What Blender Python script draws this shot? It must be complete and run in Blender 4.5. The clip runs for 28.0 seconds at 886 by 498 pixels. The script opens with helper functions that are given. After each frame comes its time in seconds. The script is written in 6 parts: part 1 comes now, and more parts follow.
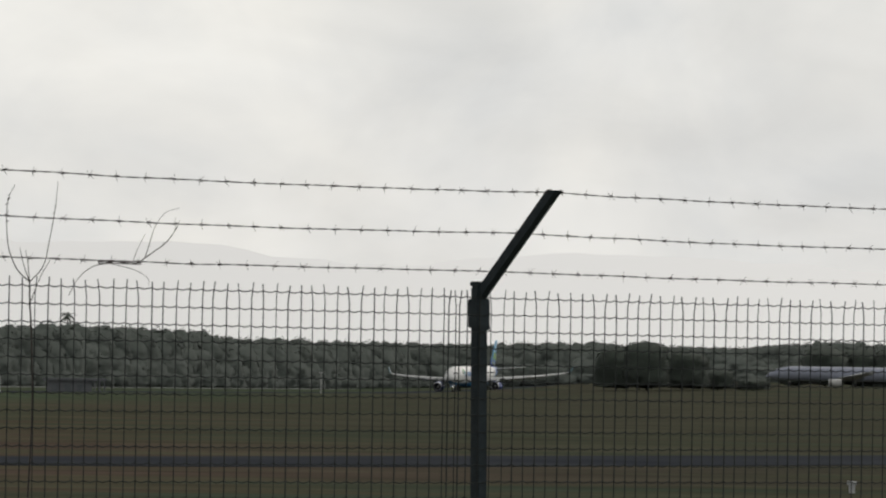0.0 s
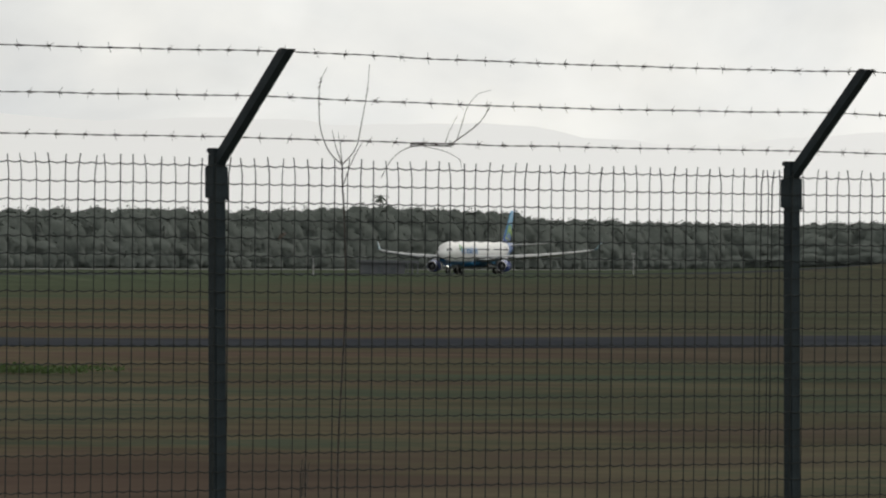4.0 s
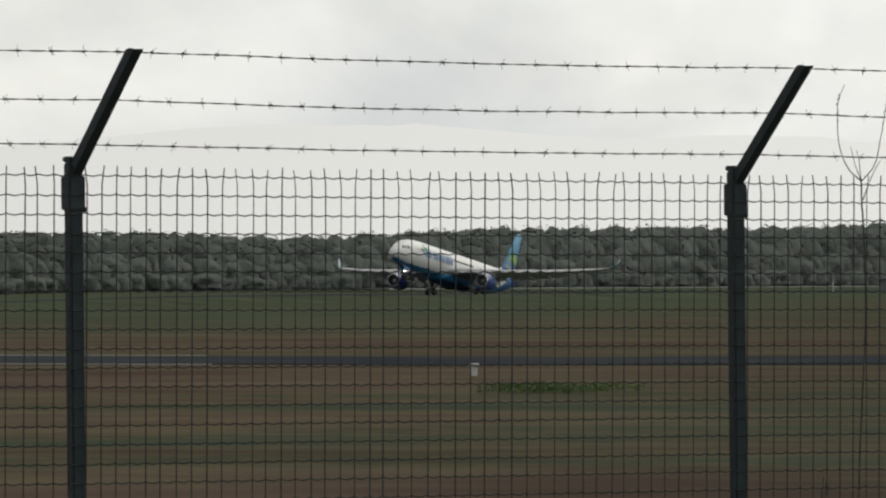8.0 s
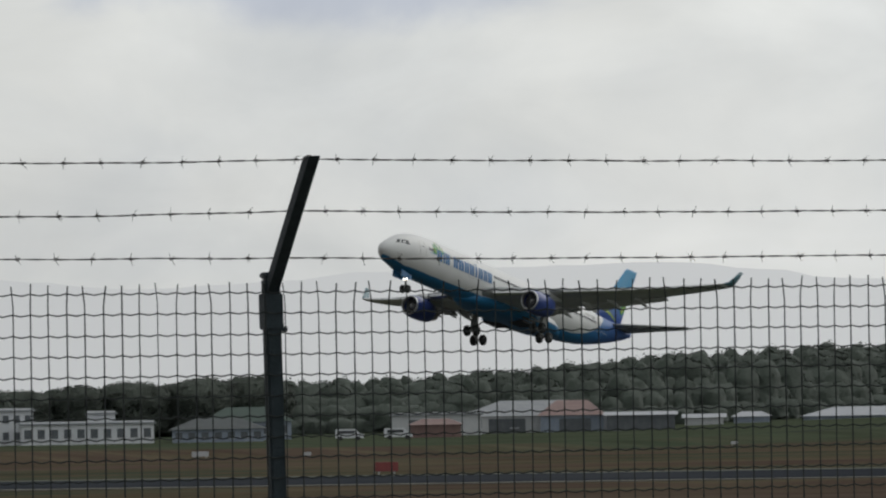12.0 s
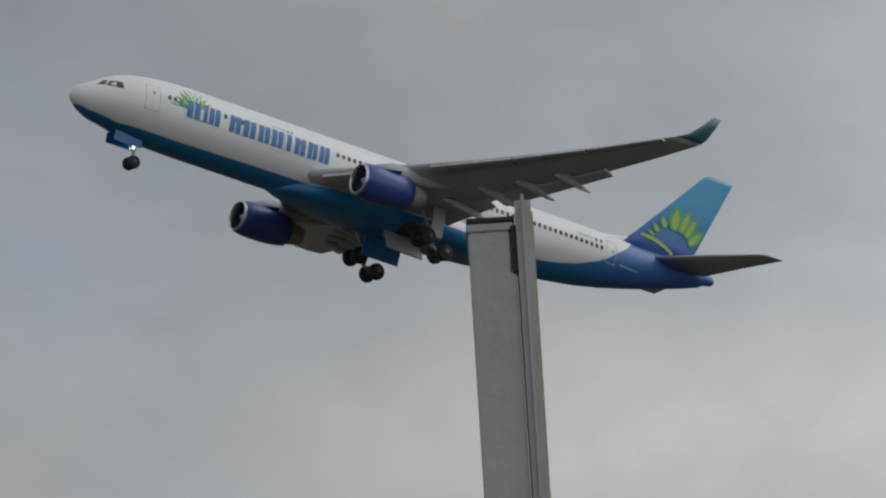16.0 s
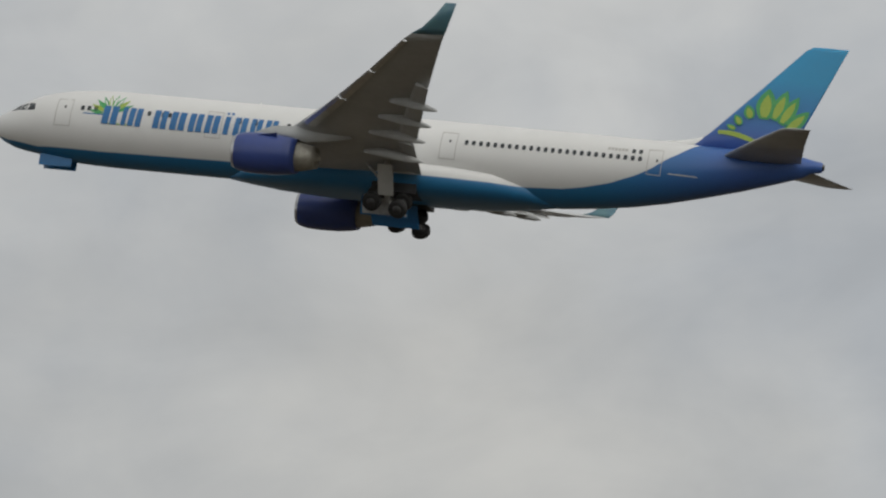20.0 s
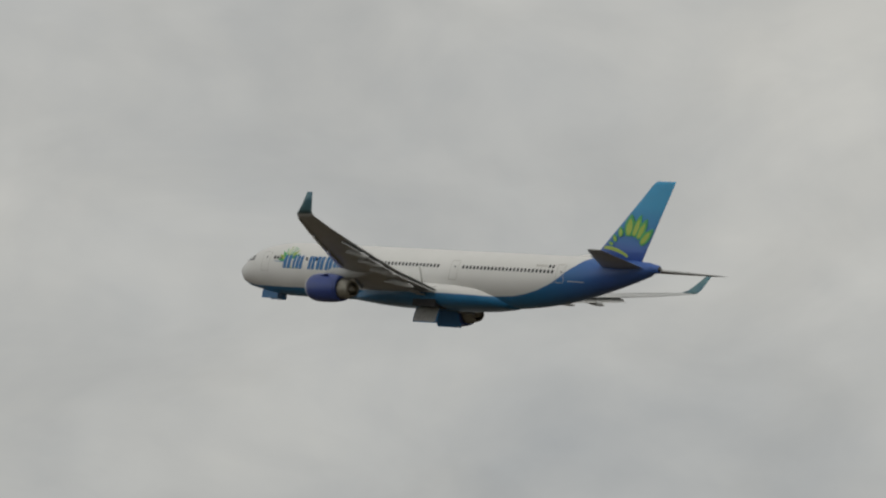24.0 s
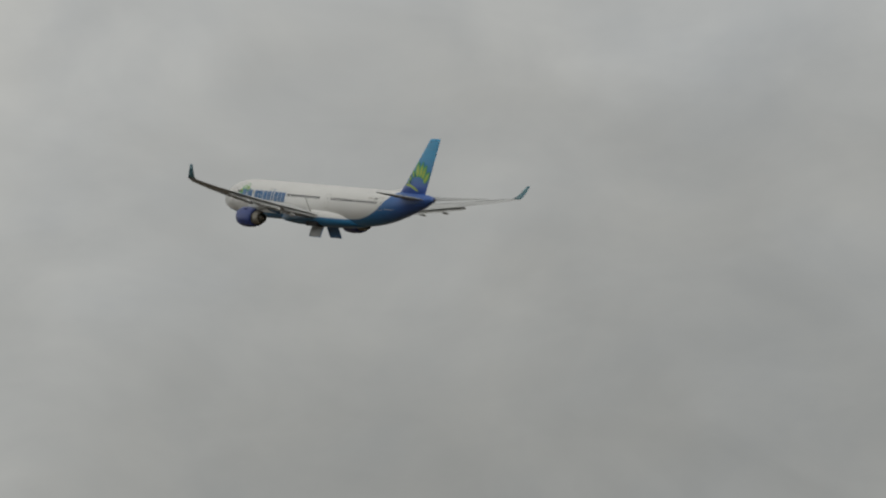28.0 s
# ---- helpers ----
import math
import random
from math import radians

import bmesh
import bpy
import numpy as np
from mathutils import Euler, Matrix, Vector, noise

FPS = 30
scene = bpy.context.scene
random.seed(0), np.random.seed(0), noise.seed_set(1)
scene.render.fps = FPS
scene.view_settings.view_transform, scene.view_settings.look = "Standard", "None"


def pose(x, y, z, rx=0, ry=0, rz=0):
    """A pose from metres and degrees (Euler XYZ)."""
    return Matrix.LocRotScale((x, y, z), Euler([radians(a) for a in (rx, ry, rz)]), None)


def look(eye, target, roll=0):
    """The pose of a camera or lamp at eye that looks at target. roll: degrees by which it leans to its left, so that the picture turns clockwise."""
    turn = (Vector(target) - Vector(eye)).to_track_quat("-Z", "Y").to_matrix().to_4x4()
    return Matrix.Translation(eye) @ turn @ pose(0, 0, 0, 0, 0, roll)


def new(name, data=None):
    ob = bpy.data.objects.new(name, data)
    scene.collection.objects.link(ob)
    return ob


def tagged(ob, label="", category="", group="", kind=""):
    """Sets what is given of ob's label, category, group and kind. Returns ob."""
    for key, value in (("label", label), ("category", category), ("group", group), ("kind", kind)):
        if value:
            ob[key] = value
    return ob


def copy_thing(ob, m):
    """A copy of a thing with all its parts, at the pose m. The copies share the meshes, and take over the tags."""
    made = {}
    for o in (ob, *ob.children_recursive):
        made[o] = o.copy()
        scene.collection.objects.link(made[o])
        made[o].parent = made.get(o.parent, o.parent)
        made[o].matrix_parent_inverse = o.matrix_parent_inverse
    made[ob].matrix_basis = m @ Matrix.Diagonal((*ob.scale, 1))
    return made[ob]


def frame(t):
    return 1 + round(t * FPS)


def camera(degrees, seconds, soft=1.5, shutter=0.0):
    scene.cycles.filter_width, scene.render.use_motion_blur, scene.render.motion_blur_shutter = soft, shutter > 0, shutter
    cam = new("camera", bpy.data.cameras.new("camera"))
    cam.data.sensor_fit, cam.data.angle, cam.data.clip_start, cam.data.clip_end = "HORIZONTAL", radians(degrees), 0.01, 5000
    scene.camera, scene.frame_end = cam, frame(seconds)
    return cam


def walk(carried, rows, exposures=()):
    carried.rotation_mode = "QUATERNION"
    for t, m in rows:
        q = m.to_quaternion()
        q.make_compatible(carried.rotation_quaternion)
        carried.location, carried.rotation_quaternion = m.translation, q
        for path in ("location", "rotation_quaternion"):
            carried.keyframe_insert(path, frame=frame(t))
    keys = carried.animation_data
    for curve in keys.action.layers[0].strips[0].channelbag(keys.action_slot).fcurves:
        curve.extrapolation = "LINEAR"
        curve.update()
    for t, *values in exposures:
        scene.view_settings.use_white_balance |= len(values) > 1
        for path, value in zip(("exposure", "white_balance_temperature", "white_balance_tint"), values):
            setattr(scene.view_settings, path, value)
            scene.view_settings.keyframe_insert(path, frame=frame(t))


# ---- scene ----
# The camera stands still behind an airport fence and follows an airliner that takes off.
cam = camera(8.701, 28.0, soft=2.2)
# seconds, pan (left of +y), tilt, roll
CAM = [
    (0.0, -86.678, 1.262, 0.942),
    (0.5, -86.407, 0.914, 0.370),
    (1.0, -86.007, 0.748, 0.512),
    (1.5, -85.569, 0.419, 0.739),
    (2.0, -85.219, 0.206, 0.724),
    (2.5, -84.682, 0.216, 0.692),
    (3.0, -84.251, 0.103, 0.399),
    (3.5, -83.899, -0.020, 0.727),
    (5.5, -82.402, 0.409, -0.422),
    (6.0, -81.598, 0.602, -0.040),
    (6.5, -80.745, 0.479, -0.077),
    (7.0, -79.701, 0.367, 0.382),
    (7.5, -79.156, 0.230, 0.205),
    (8.0, -78.517, 0.193, 0.172),
    (8.5, -77.731, 0.223, 0.044),
    (9.0, -76.503, 0.355, -0.009),
    (9.5, -75.011, 0.608, 0.096),
    (10.0, -73.995, 0.618, -0.534),
    (10.5, -72.591, 0.496, -0.746),
    (11.0, -71.270, 0.601, -0.750),
    (11.5, -69.327, 1.097, -0.884),
    (12.0, -67.372, 1.366, -1.018),
    (12.5, -65.123, 1.953, -0.747),
    (13.0, -63.915, 2.432, -0.477),
    (13.5, -61.067, 1.953, -0.387),
    (15.5, -46.951, 5.481, -2.491),
    (16.0, -42.964, 6.437, -1.460),
    (16.5, -38.446, 7.144, -1.162),
    (17.0, -33.806, 7.800, -0.574),
    (17.5, -27.923, 9.250, -0.688),
    (18.0, -21.060, 10.568, -1.245),
    (18.5, -15.025, 11.292, -1.068),
    (19.0, -9.977, 11.960, -1.245),
    (19.5, -3.570, 12.570, -0.962),
    (20.0, 3.202, 12.682, -1.214),
    (20.5, 9.703, 12.795, -0.779),
    (21.0, 14.429, 13.186, 0.310),
    (21.5, 19.341, 13.064, 0.840),
    (23.5, 33.877, 11.652, -0.030),
    (24.0, 36.372, 11.470, 0.363),
    (25.0, 41.854, 10.475, -0.051),
    (26.0, 45.842, 9.900, 0.345),
    (27.0, 47.972, 8.989, -0.437),
    (28.0, 49.878, 7.630, -0.839),
]
walk(cam, [(t, pose(0, 0, 1.6, 90 + tilt, 0, pan) @ pose(0, 0, 0, 0, 0, roll)) for t, pan, tilt, roll in CAM],
     exposures=[(0.0, -0.38, 6650, 10), (1.0, -0.62, 6800, 11), (2.0, -0.34, 6720, 9), (3.0, -0.20, 6600, 9), (7.0, -0.27, 6650, 9), (8.0, -0.19, 6650, 8), (9.0, -0.18, 6600, 8), (10.0, -0.30, 6550, 8),
                (11.0, -0.30, 6450, 8), (12.0, -0.50, 6300, 9), (13.0, -0.48, 6300, 10), (13.5, -0.42, 6300, 10), (15.5, -0.30, 6150, 10), (16.0, -0.45, 6120, 10), (17.0, -0.26, 6600, 8), (18.0, -0.34, 6700, 8),
                (20.0, -0.14, 6550, 10), (21.5, -0.42, 6450, 10), (24.0, -0.38, 6700, 9), (28.0, -0.46, 6650, 9)])

# ---- sky and sun ----
SUN_AZ, SUN_EL = -112.0, 38.0


def bearing(az, d, z=0.0):
    """The place d metres off in the direction az degrees left of +y."""
    a = radians(az)
    return Vector((-math.sin(a) * d, math.cos(a) * d, z))


def make_world():
    w = bpy.data.worlds.new("sky")
    scene.world = w
    w.use_nodes = True
    nt = w.node_tree
    nt.nodes.clear()
    N = nt.nodes.new
    L = nt.links.new
    out, bg = N("ShaderNodeOutputWorld"), N("ShaderNodeBackground")
    sky = N("ShaderNodeTexSky")
    sky.sky_type, sky.sun_disc = "NISHITA", False
    sky.sun_elevation, sky.sun_rotation = radians(SUN_EL), radians(-SUN_AZ)
    sky.air_density, sky.dust_density = 1.0, 3.0
    sc = N("ShaderNodeVectorMath")
    sc.operation = "SCALE"
    sc.inputs["Scale"].default_value = 0.09
    L(sky.outputs[0], sc.inputs[0])
    co = N("ShaderNodeTexCoord")
    # cloud deck: soft banks at two sizes, flattened towards the horizon
    mp = N("ShaderNodeMapping")
    mp.inputs["Scale"].default_value = (1, 1, 1.35)
    L(co.outputs["Generated"], mp.inputs[0])
    big, small = N("ShaderNodeTexNoise"), N("ShaderNodeTexNoise")
    for n, s, d, r in ((big, 7.0, 4.0, 0.5), (small, 21.0, 5.0, 0.55)):
        n.inputs["Scale"].default_value, n.inputs["Detail"].default_value, n.inputs["Roughness"].default_value = s, d, r
        n.inputs["Distortion"].default_value = 0.3
        L(mp.outputs[0], n.inputs["Vector"])
    add = N("ShaderNodeMath")
    add.operation = "MULTIPLY_ADD"
    add.inputs[1].default_value = 0.45
    L(small.outputs[0], add.inputs[0])
    L(big.outputs[0], add.inputs[2])
    ramp = N("ShaderNodeValToRGB")
    e = ramp.color_ramp.elements
    e[0].position, e[0].color = 0.50, (0.385, 0.403, 0.420, 1)
    e[1].position, e[1].color = 0.92, (0.60, 0.597, 0.572, 1)
    L(add.outputs[0], ramp.inputs[0])
    # the hidden sun brightens the clouds round it
    dot = N("ShaderNodeVectorMath")
    dot.operation = "DOT_PRODUCT"
    s = bearing(SUN_AZ, math.cos(radians(SUN_EL)), math.sin(radians(SUN_EL)))
    dot.inputs[1].default_value = s
    L(co.outputs["Generated"], dot.inputs[0])
    glow = N("ShaderNodeMapRange")
    glow.interpolation_type = "SMOOTHSTEP"
    for k, val in (("From Min", 0.30), ("From Max", 0.80), ("To Min", 1.2), ("To Max", 2.2)):
        glow.inputs[k].default_value = val
    L(dot.outputs["Value"], glow.inputs["Value"])
    # deck overhead, out of view, dimmed to lower the light from above; brighter low down
    sep, deck, both = N("ShaderNodeSeparateXYZ"), N("ShaderNodeMapRange"), N("ShaderNodeMath")
    L(co.outputs["Generated"], sep.inputs[0])
    L(sep.outputs["Z"], deck.inputs["Value"])
    deck.interpolation_type = "SMOOTHSTEP"
    for k, val in (("From Min", 0.26), ("From Max", 0.60), ("To Min", 1.0), ("To Max", 0.80)):
        deck.inputs[k].default_value = val
    both.operation = "MULTIPLY"
    L(glow.outputs[0], both.inputs[0])
    L(deck.outputs[0], both.inputs[1])
    # brighter sky added out of view behind the camera, to light hull and trees
    rear, thin, more = N("ShaderNodeVectorMath"), N("ShaderNodeMapRange"), N("ShaderNodeMath")
    rear.operation, thin.interpolation_type, more.operation = "DOT_PRODUCT", "SMOOTHSTEP", "MULTIPLY"
    rear.inputs[1].default_value = bearing(160, math.cos(radians(8)), math.sin(radians(8)))
    L(co.outputs["Generated"], rear.inputs[0])
    for k, val in (("From Min", 0.0), ("From Max", 0.85), ("To Min", 1.0), ("To Max", 1.5)):
        thin.inputs[k].default_value = val
    L(rear.outputs["Value"], thin.inputs["Value"])
    L(both.outputs[0], more.inputs[0])
    L(thin.outputs[0], more.inputs[1])
    # soft darker areas of cloud and one brighter, placed to match the camera's view
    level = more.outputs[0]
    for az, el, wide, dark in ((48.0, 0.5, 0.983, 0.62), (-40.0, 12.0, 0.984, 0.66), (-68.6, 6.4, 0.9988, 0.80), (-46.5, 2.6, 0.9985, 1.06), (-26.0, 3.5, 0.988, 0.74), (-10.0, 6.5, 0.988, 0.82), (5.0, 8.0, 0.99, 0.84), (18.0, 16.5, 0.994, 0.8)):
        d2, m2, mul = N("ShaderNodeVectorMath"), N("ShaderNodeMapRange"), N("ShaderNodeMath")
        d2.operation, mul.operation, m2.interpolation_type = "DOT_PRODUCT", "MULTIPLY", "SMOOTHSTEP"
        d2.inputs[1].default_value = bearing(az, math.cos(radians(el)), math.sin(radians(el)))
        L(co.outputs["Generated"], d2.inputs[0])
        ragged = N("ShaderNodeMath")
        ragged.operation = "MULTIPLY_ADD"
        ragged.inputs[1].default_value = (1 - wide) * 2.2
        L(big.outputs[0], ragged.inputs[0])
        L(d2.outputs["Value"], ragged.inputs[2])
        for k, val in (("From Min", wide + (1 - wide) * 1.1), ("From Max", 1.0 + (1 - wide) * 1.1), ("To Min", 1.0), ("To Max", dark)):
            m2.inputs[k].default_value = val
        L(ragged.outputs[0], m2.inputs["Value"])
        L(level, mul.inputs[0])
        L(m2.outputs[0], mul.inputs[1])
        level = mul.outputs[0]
    lit = N("ShaderNodeVectorMath")
    lit.operation = "SCALE"
    # small folds in the deck, drawn out along the horizon
    flat, fine, fold, folded = N("ShaderNodeMapping"), N("ShaderNodeTexNoise"), N("ShaderNodeMapRange"), N("ShaderNodeMath")
    flat.inputs["Scale"].default_value = (1, 1, 2.0)
    L(co.outputs["Generated"], flat.inputs[0])
    fine.inputs["Scale"].default_value, fine.inputs["Detail"].default_value, fine.inputs["Roughness"].default_value, fine.inputs["Distortion"].default_value = 24.0, 6.0, 0.52, 0.5
    L(flat.outputs[0], fine.inputs["Vector"])
    for k, val in (("From Min", 0.3), ("From Max", 0.7), ("To Min", 0.93), ("To Max", 1.07)):
        fold.inputs[k].default_value = val
    L(fine.outputs[0], fold.inputs["Value"])
    folded.operation = "MULTIPLY"
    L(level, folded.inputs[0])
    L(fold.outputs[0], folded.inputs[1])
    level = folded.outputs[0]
    # a slate-blue cloud with a ragged edge, and a warm bright rift lower down
    tone = ramp.outputs[0]
    for az, el, wide, high, soft, tint in ((-66.2, 5.3, 3.6, 1.7, 0.35, (0.80, 0.835, 0.95, 1)), (-45.2, 4.5, 3.6, 1.2, 0.8, (1.17, 1.13, 1.05, 1))):
        c, r = bearing(az, math.cos(radians(el)), math.sin(radians(el))), bearing(az - 90, 1.0)
        r.z = 0.0
        up = r.cross(c).normalized()
        sq = []
        for axis, span in ((r, wide), (up, high)):
            d3, q3 = N("ShaderNodeVectorMath"), N("ShaderNodeMath")
            d3.operation, q3.operation = "DOT_PRODUCT", "POWER"
            d3.inputs[1].default_value = axis / math.sin(radians(span))
            L(co.outputs["Generated"], d3.inputs[0])
            L(d3.outputs["Value"], q3.inputs[0])
            q3.inputs[1].default_value = 2.0
            sq.append(q3)
        total, rag, cover, veil = N("ShaderNodeMath"), N("ShaderNodeMath"), N("ShaderNodeMapRange"), N("ShaderNodeMixRGB")
        L(sq[0].outputs[0], total.inputs[0])
        L(sq[1].outputs[0], total.inputs[1])
        rag.operation = "MULTIPLY_ADD"
        rag.inputs[1].default_value = 2.2
        L(fine.outputs[0], rag.inputs[0])
        L(total.outputs[0], rag.inputs[2])
        cover.interpolation_type = "SMOOTHSTEP"
        for k, val in (("From Min", 2.1 - soft), ("From Max", 2.1 + soft), ("To Min", 1.0), ("To Max", 0.0)):
            cover.inputs[k].default_value = val
        L(rag.outputs[0], cover.inputs["Value"])
        veil.blend_type = "MULTIPLY"
        veil.inputs[2].default_value = tint
        L(cover.outputs[0], veil.inputs[0])
        L(tone, veil.inputs[1])
        tone = veil.outputs[0]
    L(tone, lit.inputs[0])
    L(level, lit.inputs["Scale"])
    mix = N("ShaderNodeMixRGB")
    mix.inputs[0].default_value = 0.9
    L(sc.outputs[0], mix.inputs[1])
    L(lit.outputs[0], mix.inputs[2])
    L(mix.outputs[0], bg.inputs[0])
    bg.inputs[1].default_value = 1.0
    L(bg.outputs[0], out.inputs[0])


make_world()
sun_data = bpy.data.lights.new("sun", "SUN")
sun_data.energy, sun_data.angle, sun_data.color = 0.7, radians(40), (1.0, 0.95, 0.87)
sun = new("sun", sun_data)
sun.matrix_world = look(bearing(SUN_AZ, 100 * math.cos(radians(SUN_EL)), 100 * math.sin(radians(SUN_EL))), (0, 0, 0))

# ---- materials ----


def material(name, rough=0.6, metal=0.0):
    m = bpy.data.materials.new(name)
    m.use_nodes = True
    b = m.node_tree.nodes["Principled BSDF"]
    b.inputs["Roughness"].default_value, b.inputs["Metallic"].default_value = rough, metal
    return m, m.node_tree, b


def surface(name, c1, c2, scale=4.0, rough=0.6, metal=0.0, bump=0.0, fine=6.0, per_object=0.0, relief=1.0):
    """Two tones mottled by noise at two sizes, with a fine relief."""
    m, nt, b = material(name, rough, metal)
    N, L = nt.nodes.new, nt.links.new
    co = N("ShaderNodeTexCoord")
    a, f = N("ShaderNodeTexNoise"), N("ShaderNodeTexNoise")
    a.inputs["Scale"].default_value, f.inputs["Scale"].default_value = scale, scale * fine
    a.inputs["Detail"].default_value = f.inputs["Detail"].default_value = 4
    L(co.outputs["Object"], a.inputs["Vector"])
    L(co.outputs["Object"], f.inputs["Vector"])
    s = N("ShaderNodeMath")
    s.operation = "MULTIPLY_ADD"
    s.inputs[1].default_value = 0.5
    L(f.outputs[0], s.inputs[0])
    L(a.outputs[0], s.inputs[2])
    r = N("ShaderNodeMapRange")
    r.inputs["From Min"].default_value, r.inputs["From Max"].default_value = 0.5, 1.0
    L(s.outputs[0], r.inputs["Value"])
    mix = N("ShaderNodeMixRGB")
    mix.inputs[1].default_value, mix.inputs[2].default_value = (*c1, 1), (*c2, 1)
    L(r.outputs[0], mix.inputs[0])
    col = mix.outputs[0]
    if per_object:
        info, hsv, mr = N("ShaderNodeObjectInfo"), N("ShaderNodeHueSaturation"), N("ShaderNodeMapRange")
        mr.inputs["To Min"].default_value, mr.inputs["To Max"].default_value = 1 - per_object, 1 + per_object
        L(info.outputs["Random"], mr.inputs["Value"])
        L(mr.outputs[0], hsv.inputs["Value"])
        L(col, hsv.inputs["Color"])
        col = hsv.outputs[0]
    L(col, b.inputs["Base Color"])
    if bump:
        bp = N("ShaderNodeBump")
        bp.inputs["Strength"].default_value, bp.inputs["Distance"].default_value = bump, relief
        L(f.outputs[0], bp.inputs["Height"])
        L(bp.outputs[0], b.inputs["Normal"])
    return m


M_STEEL = surface("green_painted_steel", (0.021, 0.031, 0.036), (0.036, 0.049, 0.055), 20, 0.45, 0.0, 0.1)
M_WIRE = surface("coated_wire", (0.025, 0.03, 0.03), (0.05, 0.055, 0.053), 30, 0.8, 0.0)
M_BARB = surface("weathered_barbed_wire", (0.05, 0.05, 0.048), (0.11, 0.10, 0.09), 40, 0.75, 0.1)
M_TWIG = surface("dry_twig", (0.035, 0.031, 0.027), (0.085, 0.074, 0.062), 30, 0.85)
M_GALV = surface("galvanised_metal", (0.36, 0.36, 0.35), (0.52, 0.52, 0.50), 6, 0.45, 0.5, 0.05)
M_DARKCAP = surface("black_rubber", (0.02, 0.02, 0.02), (0.035, 0.035, 0.035), 10, 0.7)
M_ASPHALT = surface("asphalt", (0.034, 0.038, 0.045), (0.052, 0.056, 0.062), 0.05, 0.85, 0, 0.2, 12)
M_ROADPALE = surface("pale_worn_concrete", (0.13, 0.14, 0.125), (0.20, 0.21, 0.19), 0.05, 0.9, 0, 0.1)
# far leaves greyed and lightened: the haze is put into their colour
M_LEAFHAZE = surface("hazed_tree_leaves", (0.091, 0.105, 0.094), (0.102, 0.117, 0.104), 0.35, 0.8, 0, 0.3, 5, 0.04)
for m_dull, level in ((M_ASPHALT, 0.0), (M_STEEL, 0.15), (M_WIRE, 0.12), (M_LEAFHAZE, 0.1), (M_BARB, 0.2)):
    m_dull.node_tree.nodes["Principled BSDF"].inputs["Specular IOR Level"].default_value = level
# darker leaves for nearer trees, with less haze put into the colour
M_LEAFDARK = surface("dark_leaves_less_hazed", (0.068, 0.084, 0.064), (0.085, 0.102, 0.080), 0.35, 0.8, 0, 0.9, 5, 0.06)
# deeper green of the nearer wood, and less haze put into the colour
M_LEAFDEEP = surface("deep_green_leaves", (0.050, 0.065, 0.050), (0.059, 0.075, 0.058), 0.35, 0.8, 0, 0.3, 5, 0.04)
M_VERGE = surface("pale_worn_gravel", (0.085, 0.080, 0.064), (0.135, 0.128, 0.105), 0.06, 0.95, 0, 0.2, 9)
M_GREENVERGE = surface("mown_verge_grass", (0.052, 0.062, 0.040), (0.078, 0.080, 0.054), 0.05, 0.95, 0, 0.2, 9)
M_GRASS = surface("green_grass_tufts", (0.05, 0.09, 0.025), (0.075, 0.12, 0.035), 0.8, 0.8)
M_BARK = surface("bark", (0.05, 0.04, 0.03), (0.11, 0.09, 0.07), 2, 0.9, 0, 0.3)
M_WHITE = surface("white_aircraft_paint", (0.72, 0.72, 0.70), (0.79, 0.79, 0.77), 0.25, 0.28)
# pale far-building colour with the distance haze put into it
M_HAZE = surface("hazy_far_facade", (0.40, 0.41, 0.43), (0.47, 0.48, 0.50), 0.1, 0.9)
M_BLUE = surface("blue_aircraft_paint", (0.012, 0.12, 0.30), (0.016, 0.15, 0.36), 0.25, 0.28)
M_NAVY = surface("navy_cowl_paint", (0.032, 0.055, 0.20), (0.042, 0.072, 0.25), 0.4, 0.3)
M_WING = surface("grey_wing_paint", (0.36, 0.37, 0.365), (0.46, 0.465, 0.46), 0.3, 0.4)
M_WINGLIGHT = surface("light_grey_paint", (0.46, 0.46, 0.44), (0.56, 0.56, 0.54), 0.5, 0.4)
M_METAL = surface("bare_metal", (0.50, 0.50, 0.50), (0.64, 0.64, 0.63), 2, 0.28, 1.0)
M_HOT = surface("exhaust_metal", (0.26, 0.245, 0.21), (0.38, 0.355, 0.30), 3, 0.5, 0.5)
M_DARK = surface("near_black_paint", (0.012, 0.012, 0.014), (0.025, 0.025, 0.027), 3, 0.6)
M_TYRE = surface("tyre_rubber", (0.012, 0.012, 0.012), (0.025, 0.025, 0.025), 5, 0.75)
M_STRUT = surface("gear_strut_paint", (0.32, 0.32, 0.31), (0.45, 0.45, 0.44), 3, 0.4, 0.2)
M_PANE = surface("cabin_window_pane", (0.03, 0.035, 0.04), (0.06, 0.065, 0.07), 4, 0.12)
M_LINE = surface("grey_door_outline", (0.42, 0.41, 0.38), (0.50, 0.49, 0.46), 4, 0.5)
M_YELLOW = surface("yellow_livery_paint", (0.28, 0.40, 0.05), (0.37, 0.47, 0.08), 1, 0.3)
M_GREEN = surface("green_livery_paint", (0.05, 0.30, 0.10), (0.09, 0.38, 0.12), 1, 0.3)
M_LETTER = surface("blue_livery_lettering", (0.02, 0.13, 0.32), (0.03, 0.16, 0.38), 1, 0.3)
M_ROOFRED = surface("red_sheet_roof", (0.17, 0.10, 0.09), (0.25, 0.16, 0.14), 0.4, 0.6)
M_ROOFGREY = surface("grey_sheet_roof", (0.19, 0.20, 0.21), (0.28, 0.29, 0.30), 0.4, 0.5)
M_WALL = surface("pale_rendered_wall", (0.46, 0.47, 0.48), (0.58, 0.58, 0.58), 0.3, 0.8)
M_WHITEWALL = surface("white_rendered_wall", (0.62, 0.63, 0.65), (0.74, 0.75, 0.76), 0.3, 0.8)
